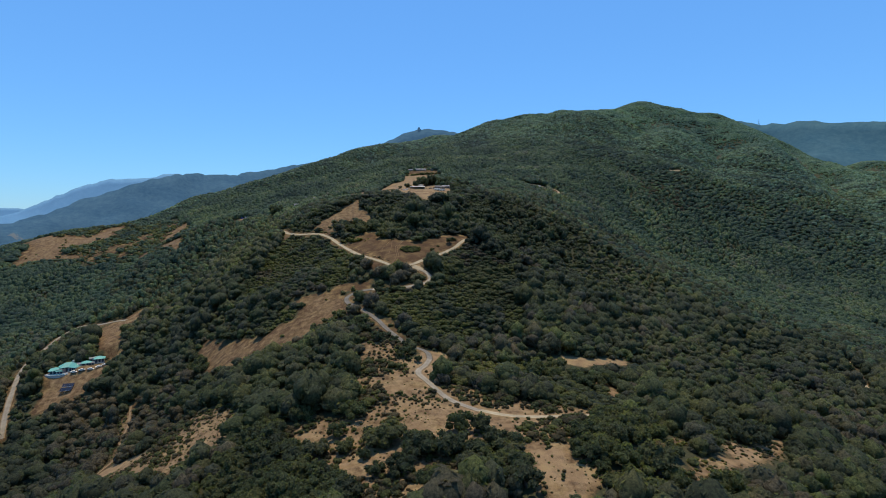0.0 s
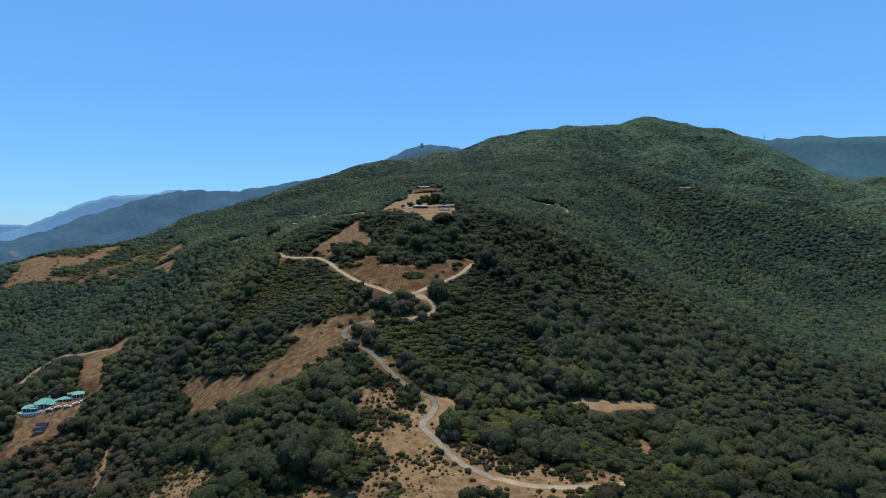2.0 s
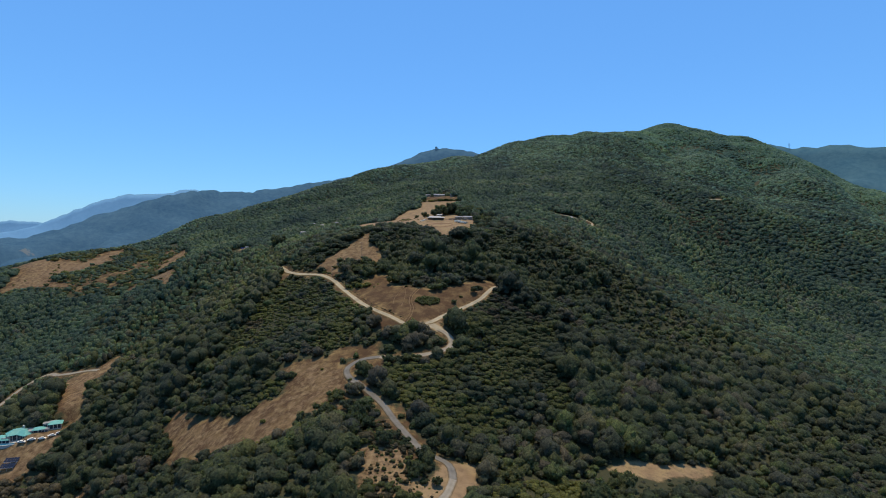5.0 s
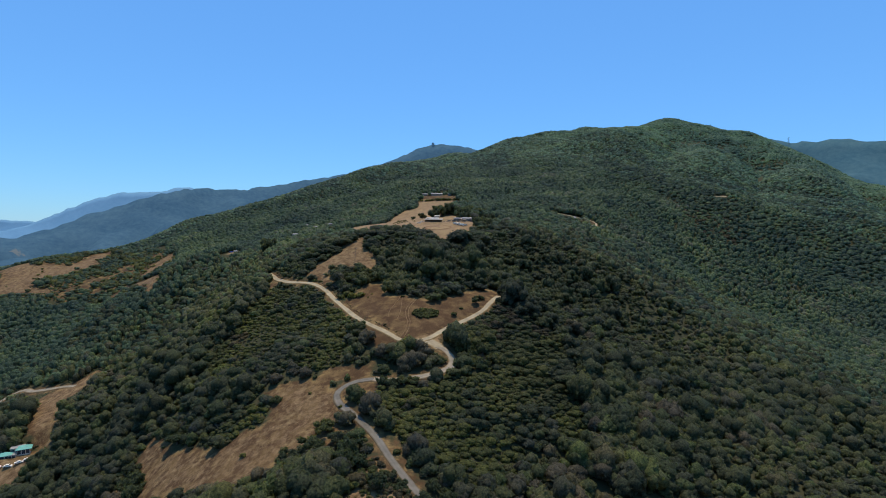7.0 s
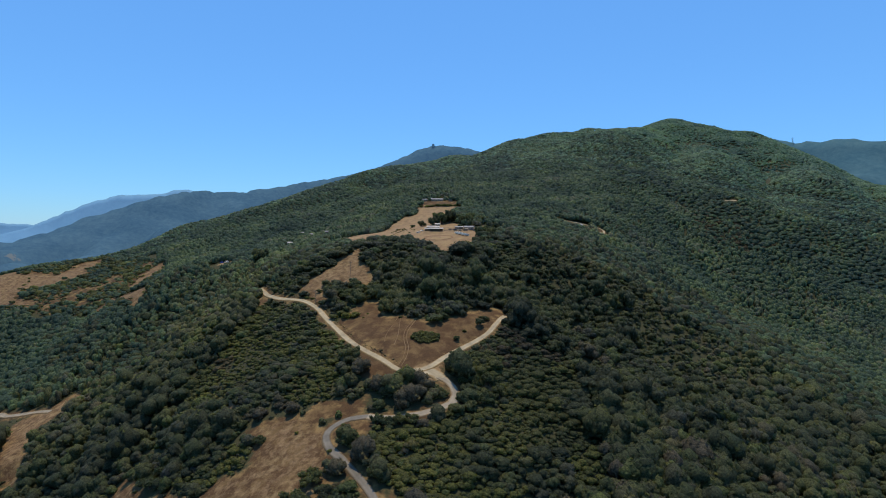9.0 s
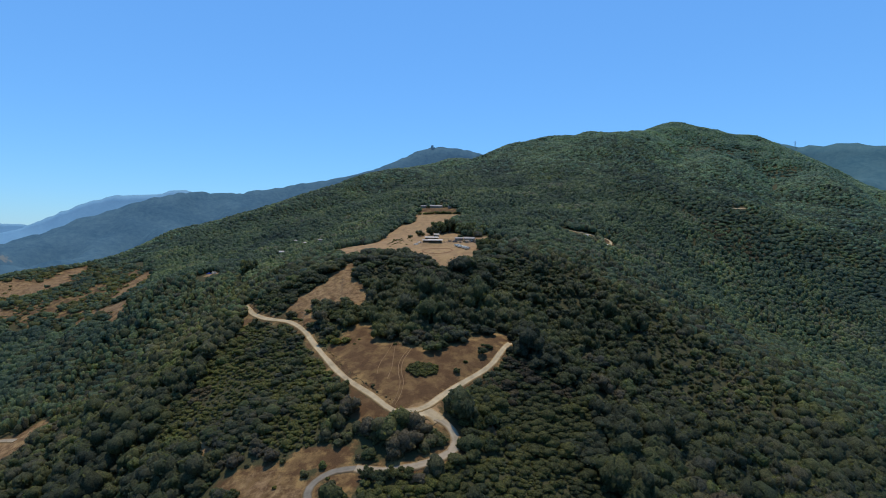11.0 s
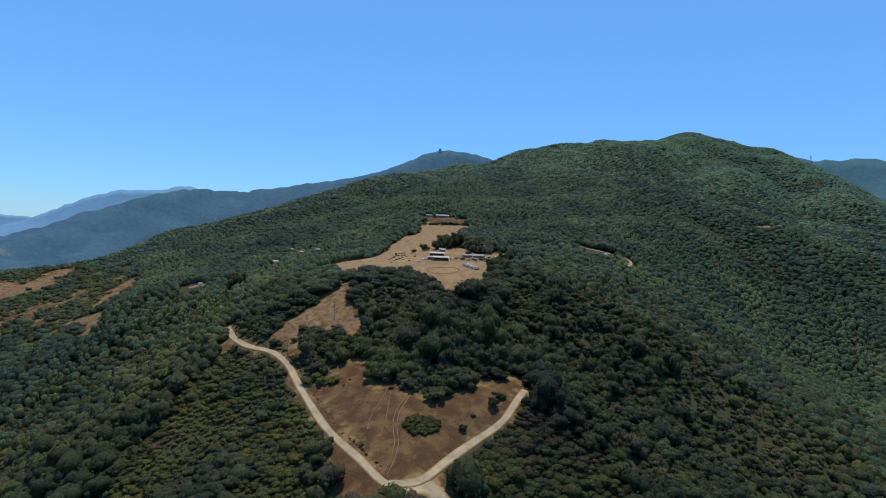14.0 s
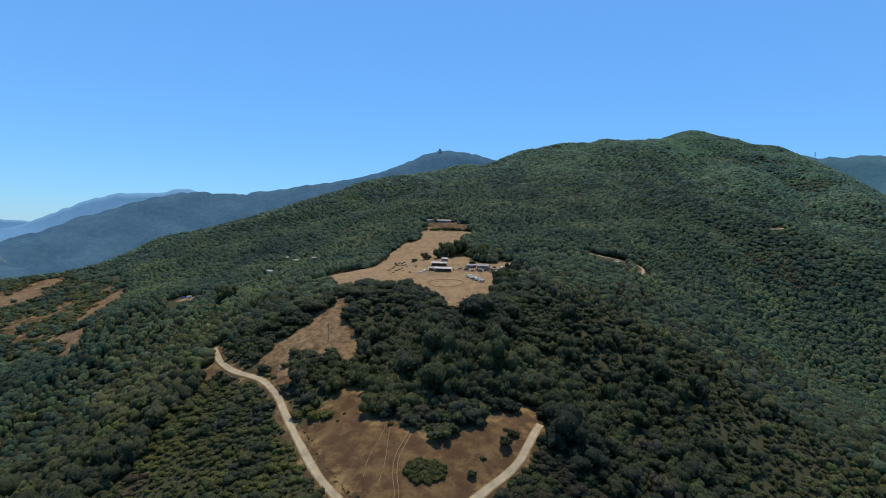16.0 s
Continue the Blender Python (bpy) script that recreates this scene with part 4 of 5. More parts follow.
def oak_model(rng, tall):
    """A tree one unit in crown radius: a short leaning trunk, limbs, and a crown of leafy boughs."""
    tree_ob = new("oak_tree")
    bm = bmesh.new()
    lean = rng.uniform(-0.12, 0.12, 2)
    fork = (lean[0], lean[1], 0.32 * tall)
    limb(bm, (0, 0, -0.15), (lean[0] * 0.4, lean[1] * 0.4, 0.1), 0.15, 0.10, 8)
    limb(bm, (lean[0] * 0.4, lean[1] * 0.4, 0.1), fork, 0.10, 0.08, 8)
    for k in range(5):
        a = 2 * math.pi * (k + rng.uniform(-0.3, 0.3)) / 5
        knee = (fork[0] + 0.3 * math.cos(a), fork[1] + 0.3 * math.sin(a), fork[2] + 0.22 * tall)
        limb(bm, fork, knee, 0.06, 0.04)
        limb(bm, knee, (knee[0] + 0.32 * math.cos(a + 0.3), knee[1] + 0.32 * math.sin(a + 0.3), knee[2] + 0.25 * tall), 0.04, 0.012)
    part("trunk", finish("trunk", bm, BARK), tree_ob, "grey-brown trunk with spreading limbs")
    v, f = lumpy(rng, 11, tall, 640, 0.13, 0.66)
    v = v + np.array((lean[0], lean[1], 0.10 * tall))
    part("crown", bulk("crown", v, f, OAK, tint=np.full(len(v), rng.uniform(0.2, 0.55))), tree_ob)
    return tagged(tree_ob, "dark green live oak with a rounded leafy crown", "tree", "oak trees on the ridge")


def bush_model(rng):
    bush = new("bush")
    bm = bmesh.new()
    for k in range(4):
        a = 2 * math.pi * k / 4 + rng.uniform(0, 1)
        limb(bm, (0, 0, -0.1), (0.4 * math.cos(a), 0.4 * math.sin(a), 0.5), 0.05, 0.02, 5)
    part("stem", finish("stem", bm, BARK), bush)
    v, f = lumpy(rng, 6, rng.uniform(0.5, 0.75), 200, 0.2)
    part("foliage", bulk("foliage", v, f, BRUSH, tint=np.full(len(v), rng.uniform(0.15, 0.5))), bush)
    return tagged(bush, "low rounded olive green bush in dry grass", "bush", "bushes in the open fields")


YARDS = [(-258, 676, 9), (-255, 667, 8), (-253, 658, 7), (-10, 573, 9), (-1, 580, 7), (-20, 566, 7), (95, 746, 7), (110, 740, 7), (155, 735, 8), (152, 720, 6), (-216, 768, 7), (-201, 747, 3), (-216, 818, 2), (-199, 800, 2), (-176, 795, 4), (-180, 727, 3), (-262, 684, 9), (-250, 682, 8), (-238, 688, 7), (149, 712, 5), (130, 725, 4), (31, 636, 6), (-305, 400, 8), (-322, 410, 4),
         (-40, 890, 14), (-60, 900, 8), (331, 938, 9), (416, 956, 12), (440, 962, 8), (526, 1088, 8)]


def yards(x, y):
    ok = np.ones(len(x), bool)
    for a, b, r in YARDS:
        ok &= np.hypot(x - a, y - b) > r + 2
    return ok


def plant_singles(extra):
    rng = np.random.default_rng(11)
    models = [oak_model(rng, t) for t in (0.8, 0.88, 0.95, 1.02, 1.1, 1.2)]
    used = set()

    def put(model, x, y, r, lift=1.0):
        m = pose(x, y, float(land(x, y)) - 0.1 * r, rng.uniform(-3, 3), rng.uniform(-3, 3), rng.uniform(0, 360))
        ob = copy_thing(model, m) if model in used else model
        used.add(model)
        ob.matrix_basis = m @ Matrix.Diagonal((r * rng.uniform(0.9, 1.1), r * rng.uniform(0.9, 1.1), r * lift, 1))

    for k, (x, y, r) in enumerate(LOWER_OAKS + ROADSIDE_OAKS + BEND_OAKS + FIELD_OAKS + RANCH_OAKS + list(extra)):
        put(models[k % 6], x, y, r, 1.3 if y > 590 else 1.0)
    low = [bush_model(rng) for _ in range(4)]
    for k, (x, y, r) in enumerate(BUSHES + BEND_BUSHES + THICKET + WEST_BUSHES + RANCH_BUSHES):
        put(low[k % 4], x, y, r)


def low_edge(s):
    """The wood stays low where it borders the front of the ranch field."""
    edge = inside(s[:, 0], s[:, 1], [(-135, 530), (50, 535), (45, 612), (-135, 640)])
    s[edge, 4] = np.clip(s[edge, 4], 0.7, 0.86)


def plant_woods():
    rng = np.random.default_rng(7)
    near = [lumpy(rng, 6, rng.uniform(0.8, 1.2), 96, 0.155) for _ in range(12)]
    next_ring = [lumpy(rng, 5, rng.uniform(0.8, 1.2), 48, 0.18) for _ in range(12)]
    grove = [lumpy(rng, 8, rng.uniform(0.8, 1.15), 160, 0.125, 0.8) for _ in range(14)]
    mid = [canopy(rng, 2, 6, 14, 0.22, rng.uniform(0.9, 1.1)) for _ in range(18)]
    upper = [canopy(rng, 2, 6, 8, 0.25, rng.uniform(0.9, 1.1)) for _ in range(18)]
    far = [canopy(rng, 1, 5, 2, 0.32, rng.uniform(0.92, 1.08)) for _ in range(18)]
    brushy = [lumpy(rng, 3, rng.uniform(0.7, 0.95), 34, 0.18) for _ in range(10)]
    low = [lumpy(rng, 2, rng.uniform(0.75, 1.0), 18, 0.3) for _ in range(6)]
    # the near slopes
    x, y = scatter(rng, -480, 520, 110, 620, 5.5)
    r = np.hypot(x, y - 110)
    ok = (np.abs(x) < 14 + 0.87 * y) & (r < 470) & yards(x, y) & ~open_land(x, y) & ~brushland(x, y) & (off_road(x, y) > 2.5)
    x, y = x[ok], y[ok]
    ok = clear_of_singles(x, y) & ~before_bare(x, y)
    x, y = x[ok], y[ok]
    single = inside(x, y, NEAR_STRETCH)
    extra = [(float(a), float(b), float(c)) for a, b, c in zip(x[single], y[single], rng.uniform(2.8, 5.8, single.sum()))]
    x, y = x[~single], y[~single]
    s = spots_of(rng, x, y, 2.4, 7.2, 0.75, 1.3, 0.4)
    dead = inside_any(*frayed(x, y, 14, 81), DEAD_THICKET) & (rng.uniform(0, 1, len(x)) < 0.85)
    tall = inside(x, y, TALL_GROVE)
    s[tall, 4] *= 1.2
    s[tall, 3] *= 1.22
    s[tall, 5] *= 0.6
    low_edge(s)
    # smaller trees along the lower edges of two meadows
    rim = np.zeros(len(x), bool)
    for d in (4, 9, 13):
        rim |= inside(x - 0.48 * d, y + 0.88 * d, MEADOWS["hillside"]) | inside(x - 0.33 * d, y + 0.95 * d, MEADOWS["neck"])
    s[rim, 3:5] = np.minimum(s[rim, 3:5], np.array((4.4, 0.88)))
    close = np.hypot(s[:, 0], s[:, 1] - 110) < 300
    stand("dead_thicket", s[dead] * np.array((1, 1, 1, 0.9, 0.8, 1)), next_ring, DEAD_BRUSH, "thicket of dry brown brush in a draw", "brush", rng)
    close &= ~dead
    stand("woodland", s[close], near, OAK, "dense dark green oak and bay woodland on the slopes", "woodland", rng)
    flank = ~close & ~dead
    front = flank & (s[:, 1] > 385) & (np.abs(s[:, 0]) < 150)
    stand("ridge_woodland", s[front], grove, OAK, "tall dark green oak grove between two dry fields", "woodland", rng)
    stand("slope_woodland", s[flank & ~front], next_ring, OAK, "dense mixed green woodland round the ridge fields", "woodland", rng)
    # low growth that fills the gaps between the trees beside roads and fields
    x, y = scatter(rng, -330, 200, 140, 540, 4.1)
    edge = (off_road(x, y) < 26) | (soft_inside(x, y, MEADOWS, 12.0) > 0) | (soft_inside(x, y, BARE, 10.0) > 0)
    ok = edge & ~((y > 436) & (x > -66) & (x < 60)) & yards(x, y) & ~open_land(x, y) & (off_road(x, y) > 2.2) & clear_of_singles(x, y)
    s = spots_of(rng, x[ok], y[ok], 1.2, 3.2, 0.5, 0.9, 0.3)
    lowest = before_bare(s[:, 0], s[:, 1])
    s[lowest, 3:5] *= np.array((0.7, 0.6))
    stand("understory", s, low, OAK, "low green growth filling gaps beside roads and fields", "brush", rng)
    # the middle slopes
    x, y = scatter(rng, -900, 1150, 300, 1050, 5.3)
    r = np.hypot(x, y - 110)
    ok = (np.abs(x) < 14 + 0.87 * y) & (r >= 470) & yards(x, y) & (r < 900) & ~open_land(x, y) & ~inside(*frayed(x, y, 20, 71), WEST_DOWNS) & (off_road(x, y) > 2.5) & ~hidden_side(x, y) & ~before_bare(x, y)
    x, y = x[ok], y[ok]
    s = spots_of(rng, x, y, 2.4, 5.6, 0.7, 1.15, 0.45)
    s[:, 4] = rng.uniform(4.0, 6.6, len(s)) * (0.62 + 0.8 * grain(x, y, 30, 97)) / s[:, 3]
    low_edge(s)
    # distance, blurred at random, parts plain leaves from the haze-tinted ones
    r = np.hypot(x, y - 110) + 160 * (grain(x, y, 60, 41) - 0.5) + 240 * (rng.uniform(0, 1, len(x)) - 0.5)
    # brown scrub along the crest of the eastern spur
    brown = inside(*frayed(x, y, 40, 75), BROWN_SPUR) & (rng.uniform(0, 1, len(x)) < 0.4)
    stand("spur_scrub", s[brown] * np.array((1, 1, 1, 0.75, 0.8, 1)), mid, DEAD_BRUSH, "dark brown scrub along the crest of a spur", "brush", rng)
    s, r = s[~brown], r[~brown]
    stand("middle_woodland", s[r < 545], mid, OAK, "dense green woodland covering the middle slopes", "woodland", rng)
    stand("upper_woodland", s[r >= 545], upper, HAZED_MID_LEAVES, "dense green woodland climbing towards the high hill", "woodland", rng)
    # the high hill
    x, y = scatter(rng, -1150, 2150, 600, 2300, 6.6)
    r = np.hypot(x, y - 110)
    ok = (np.abs(x) < 14 + 0.87 * y) & (r >= 900) & ~inside(*frayed(x, y, 20, 71), WEST_DOWNS) & ~hidden_side(x, y) & ~open_land(x, y) & (x < 1720) & valley_side(x, y)
    ok &= (r < 1500) | (rng.uniform(0, 1, len(x)) < 0.74)
    x, y = x[ok], y[ok]
    s = spots_of(rng, x, y, 3.4, 6.6, 0.45, 0.85, 0.5)
    s[:, 4] = rng.uniform(3.4, 5.2, len(s)) * (0.66 + 0.75 * grain(x, y, 36, 97)) / s[:, 3]
    # the farther crowns get the stronger haze tint
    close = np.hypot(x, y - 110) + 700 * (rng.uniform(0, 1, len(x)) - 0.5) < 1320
    stand("hill_woodland", s[close], far, HAZED_MID_LEAVES, "green woodland at the foot of the high hill", "woodland", rng)
    stand("far_woodland", s[~close], far, HAZED_FAR_LEAVES, "continuous green woodland over the high hill", "woodland", rng)
    # the wood goes on down the ridge behind
    x, y = scatter(rng, -420, 420, -260, 118, 9.0)
    ok = (y < 112) | (np.abs(x) > 14 + 0.87 * y)
    s = spots_of(rng, x[ok], y[ok], 5.4, 9.0, 0.7, 1.1, 0.4)
    stand("lower_woodland", s, far, OAK, "dense dark green oak woodland on the lower ridge", "woodland", rng)
    # chaparral
    x, y = scatter(rng, -210, 90, 222, 540, 3.1)
    ok = brushland(x, y) & ~open_land(x, y) & (off_road(x, y) > 1.6) & clear_of_singles(x, y)
    s = spots_of(rng, x[ok], y[ok], 1.7, 4.3, 0.45, 0.85, 0.35)
    s[:, 3] = np.minimum(s[:, 3], 1.5 + 0.28 * off_road(s[:, 0], s[:, 1]))
    patch = 0.6 * grain(s[:, 0], s[:, 1], 26, 95) + 0.4 * grain(s[:, 0], s[:, 1], 9, 96)
    leafy, brown = patch > 0.64, patch < 0.19
    s[leafy, 3] *= 1.2
    s[leafy, 4] *= 1.25
    stand("chaparral", s[~leafy & ~brown], brushy, BRUSH, "olive green chaparral brush in rounded clumps", "brush", rng)
    stand("chaparral_trees", s[leafy], brushy, OAK, "small dark green trees among chaparral brush", "woodland", rng)
    stand("dry_chaparral", s[brown], brushy, DEAD_BRUSH, "patches of dry brown chaparral brush", "brush", rng)
    x, y = scatter(rng, -665, -295, 600, 1015, 5.2)
    thick = 0.5 * grain(x, y, 34, 44) + 0.5 * grain(x, y, 12, 45)
    grassy = open_land(x, y)
    ok = inside(x, y, WEST_DOWNS) & (thick > np.where(grassy, 0.80, 0.34))
    s = spots_of(rng, x[ok], y[ok], 1.5, 5.2, 0.55, 1.0, 0.2)
    wooded = rng.uniform(0, 1, len(s)) < 0.5
    stand("west_trees", s[wooded], mid, HAZED_MID_LEAVES, "clumps of small green trees on a dry hill", "woodland", rng)
    stand("west_scrub", s[~wooded], mid, BRUSH, "olive green brush on a dry hill", "brush", rng)
    along = flow(ROADS["ridge_road"][2], 0.8)
    pick = along[rng.uniform(0, 1, len(along)) < 0.55]
    x, y = (pick + np.array((3.4, 1.6)) + rng.normal(size=pick.shape) * 0.5).T
    stand("roadside_weeds", spots_of(rng, x, y, 0.25, 0.9, 0.5, 0.9, 0.1), low, DRY_BRUSH, "row of dry brown weeds along the road bank", "brush", rng)
    x, y = scatter(rng, -240, 210, 130, 370, 2.4)
    thick = 0.55 * grain(x, y, 17, 34) + 0.45 * grain(x, y, 6, 35)
    thick += 0.16 * inside(x, y, [(28, 178), (50, 176), (58, 194), (66, 224), (44, 206), (28, 204)]) - 0.1 * inside(x, y, BARE["turnout"]) + 0.09 * inside(x, y, DRY_SCRUB["road_bank"])
    ok = (inside_any(x, y, DRY_SCRUB) | inside(x, y, BARE["east_wash"])) & (off_road(x, y) > 0.8) & (rng.uniform(0, 1, len(x)) < np.clip((thick - 0.31) * 5, 0.10, 0.95))
    x, y, thick = x[ok], y[ok], thick[ok]
    s = spots_of(rng, x, y, 0.35, 1.7, 0.45, 0.85, 0.1)
    s[:, 3] *= 0.65 + 4.2 * np.clip(thick - 0.43, 0, 0.5)
    dry = rng.uniform(0, 1, len(x)) < 0.42
    stand("green_scrub", s[~dry], low, BRUSH, "scattered low green scrub beside the road", "brush", rng)
    stand("dry_scrub", s[dry], low, DRY_BRUSH, "scattered dry brown scrub in golden grass", "brush", rng)
    return extra


plant_singles(plant_woods())

# ---- buildings, vehicles and masts ----


def box(bm, x0, x1, y0, y1, z0, z1, bevel=0.0):
    got = bmesh.ops.create_cube(bm, size=1)
    for v in got["verts"]:
        v.co = Vector((x0 + (v.co.x + 0.5) * (x1 - x0), y0 + (v.co.y + 0.5) * (y1 - y0), z0 + (v.co.z + 0.5) * (z1 - z0)))
    if bevel:
        edges = {e for v in got["verts"] for e in v.link_edges}
        bmesh.ops.bevel(bm, geom=list(edges), offset=bevel, segments=2, affect="EDGES")


def block(name, mat, parent, dims, bevel=0.0, label=""):
    bm = bmesh.new()
    box(bm, *dims, bevel)
    return part(name, finish(name, bm, mat), parent, label)


def hip_roof(name, mat, parent, x0, x1, y0, y1, z0, rise, over=0.6, gable=False, label=""):
    """A pitched roof with eaves that overhang, a sheet with some thickness."""
    x0, x1, y0, y1 = x0 - over, x1 + over, y0 - over, y1 + over
    run = 0 if gable else min((y1 - y0) / 2, (x1 - x0) / 2 - 0.1)
    ym = (y0 + y1) / 2
    bm = bmesh.new()
    for dz, flip in ((0.0, False), (-0.22, True)):
        c = [bm.verts.new(p) for p in ((x0, y0, z0 + dz), (x1, y0, z0 + dz), (x1, y1, z0 + dz), (x0, y1, z0 + dz), (x0 + run, ym, z0 + rise + dz), (x1 - run, ym, z0 + rise + dz))]
        for f in ((0, 1, 5, 4), (2, 3, 4, 5), (1, 2, 5), (3, 0, 4)):
            ring = [c[i] for i in f]
            bm.faces.new(ring[::-1] if flip else ring)
    bm.verts.ensure_lookup_table()
    for a, b in ((0, 1), (1, 2), (2, 3), (3, 0)):
        bm.faces.new((bm.verts[a], bm.verts[a + 6], bm.verts[b + 6], bm.verts[b]))
    return part(name, finish(name, bm, mat), parent, label)


def thing(name, x, y, turn=0.0, lift=0.0):
    ob = new(name)
    ob.matrix_basis = pose(x, y, float(land(x, y)) + lift, 0, 0, turn)
    return ob


def windows(parent, xs, y, z0, z1, wide):
    for x in xs:
        w = block("window", WHITE_WALL, parent, (x - wide / 2 - 0.12, x + wide / 2 + 0.12, y - 0.07, y + 0.05, z0 - 0.12, z1 + 0.12), label="white framed window")
        block("pane", DARK_GLASS, w, (x - wide / 2, x + wide / 2, y - 0.10, y - 0.06, z0, z1))


def wing(villa, x, y, turn, long, deep, z, h, rise, pitched=True):
    """One wing of the villa: a rendered wall on a footing, a row of windows, and a teal pitched roof or a flat grey one."""
    made = [block("wall", WHITE_WALL, villa, (-long / 2, long / 2, -deep / 2, deep / 2, -4, h))]
    if pitched:
        made.append(hip_roof("roof", TEAL_ROOF, villa, -long / 2, long / 2, -deep / 2, deep / 2, h, rise, 0.8, label="teal hipped metal roof"))
    else:
        made.append(block("flat_roof", GREY_ROOF, villa, (-long / 2 - 0.4, long / 2 + 0.4, -deep / 2 - 0.4, deep / 2 + 0.4, h, h + 0.25), 0.04, "pale grey flat roof"))
        made.append(block("roof_rim", WHITE_WALL, villa, (-long / 2 - 0.45, long / 2 + 0.45, -deep / 2 - 0.45, -deep / 2 - 0.3, h + 0.25, h + 0.5), 0.02))
    n = max(2, int(long / 2.0))
    for k in range(n):
        a = -long / 2 + long * (k + 0.5) / n
        pane = block("window", DARK_GLASS, villa, (a - long / n * 0.4, a + long / n * 0.4, -deep / 2 - 0.06, -deep / 2 + 0.04, 0.3, h - 0.4), label="tall dark window")
        made.append(pane)
        made.append(block("window_post", WHITE_WALL, villa, (a + long / n * 0.43, a + long / n * 0.52, -deep / 2 - 0.12, -deep / 2 + 0.04, 0, h)))
    for ob in made:
        ob.matrix_basis = pose(x, y, z, 0, 0, turn)


def teal_villa():
    v = new("villa")
    v.matrix_basis = pose(-289, 409, 1.1, 0, 0, 18)
    for row in ((-13.5, -1.0, 8, 7.0, 7.0, 0, 3.0, 1.7), (-5.5, 1.5, 28, 10.5, 6.5, 0.6, 4.0, 3.0), (-1.2, -0.6, -32, 8.0, 5.0, 0.6, 3.8, 2.5),
                (6.8, 0.8, 6, 5.5, 5.0, 3.6, 3.0, 1.4), (14.8, 4.6, 14, 6.4, 6.0, 5.4, 3.2, 1.7)):
        wing(v, *row)
    for row in ((-9.6, -2.6, 0, 4.0, 4.0, 0.2, 3.1, 0), (2.8, 1.6, 12, 4.6, 5.5, 1.5, 4.0, 0), (10.8, 6.2, 16, 6.5, 5.0, 4.6, 4.0, 0), (10.6, 0.6, 4, 3.6, 4.4, 3.6, 2.8, 0), (-2.5, 6.8, 20, 8.0, 4.0, 1.5, 3.8, 0)):
        wing(v, *row, pitched=False)
    hip_roof("porch_roof", TEAL_ROOF, v, -12, -8, -5.6, -4.2, 2.6, 0.7, 0.4, label="small teal porch roof")
    bm = bmesh.new()
    n = 28
    inner, outer, low = [], [], []
    for k in range(n + 1):
        a = math.pi + math.pi * k / n
        inner.append(bm.verts.new((-9 + 9.6 * math.cos(a), -5.5 + 4.6 * math.sin(a), 0.9)))
        outer.append(bm.verts.new((-9 + 10 * math.cos(a), -5.5 + 5 * math.sin(a), 0.9)))
        low.append(bm.verts.new((-9 + 10 * math.cos(a), -5.5 + 5 * math.sin(a), 0.45)))
    for k in range(n):
        bm.faces.new((inner[k], inner[k + 1], outer[k + 1], outer[k]))
        bm.faces.new((outer[k], outer[k + 1], low[k + 1], low[k]))
    drum = bmesh.new()
    limb(drum, (-9, -5.5, -6.0), (-9, -5.5, 0.5), 1.0, 1.0, 40)
    for w in drum.verts:
        w.co.x, w.co.y = -9 + (w.co.x + 9) * 9.9, -5.5 + (w.co.y + 5.5) * 4.9
    part("terrace", finish("terrace", drum, PAVING), v, "curved stone terrace")
    part("terrace_parapet", finish("terrace_parapet", bm, WHITE_WALL), v, "curved white terrace parapet")
    block("pool", POOL, v, (-15.5, -2.5, -9.2, -6.2, 0.45, 0.62), 0.05, "narrow blue swimming pool")
    block("chimney", WHITE_WALL, v, (-3.4, -2.3, 2.5, 3.6, 4, 8.6), 0.05)
    tagged(v, "white villa with bright teal hipped roofs on a pad", "house")


def car(x, y, turn, paint, label, length=4.5):
    c = thing("car", x, y, turn, 0.05)
    half, w = length / 2, 0.9
    bm = bmesh.new()
    outline = [(-half, 0.35), (-half, 0.95), (-half * 0.55, 1.05), (-half * 0.38, 1.55), (half * 0.35, 1.55), (half * 0.58, 1.05), (half * 0.95, 0.9), (half, 0.6), (half, 0.35)]
    left = [bm.verts.new((a, -w if z < 1.2 else -w * 0.8, z)) for a, z in outline]
    right = [bm.verts.new((a, w if z < 1.2 else w * 0.8, z)) for a, z in outline]
    bm.faces.new(left[::-1])
    bm.faces.new(right)
    for k in range(len(outline)):
        j = (k + 1) % len(outline)
        bm.faces.new((left[k], left[j], right[j], right[k]))
    bmesh.ops.recalc_face_normals(bm, faces=bm.faces)
    part("body", finish("body", bm, paint), c)
    block("windscreen", DARK_GLASS, c, (half * 0.36, half * 0.56, -w * 0.78, w * 0.78, 1.08, 1.5))
    for sy in (-1, 1):
        block("side_window", DARK_GLASS, c, (-half * 0.4, half * 0.36, sy * w * 0.87 - 0.03, sy * w * 0.87 + 0.03, 1.1, 1.45))
        for sx in (-0.62, 0.62):
            bm = bmesh.new()
            limb(bm, (sx * half, sy * (w - 0.12), 0.33), (sx * half, sy * (w + 0.03), 0.33), 0.33, 0.33, 12)
            part("wheel", finish("wheel", bm, RUBBER), c)
    return tagged(c, label, "car", "parked cars")


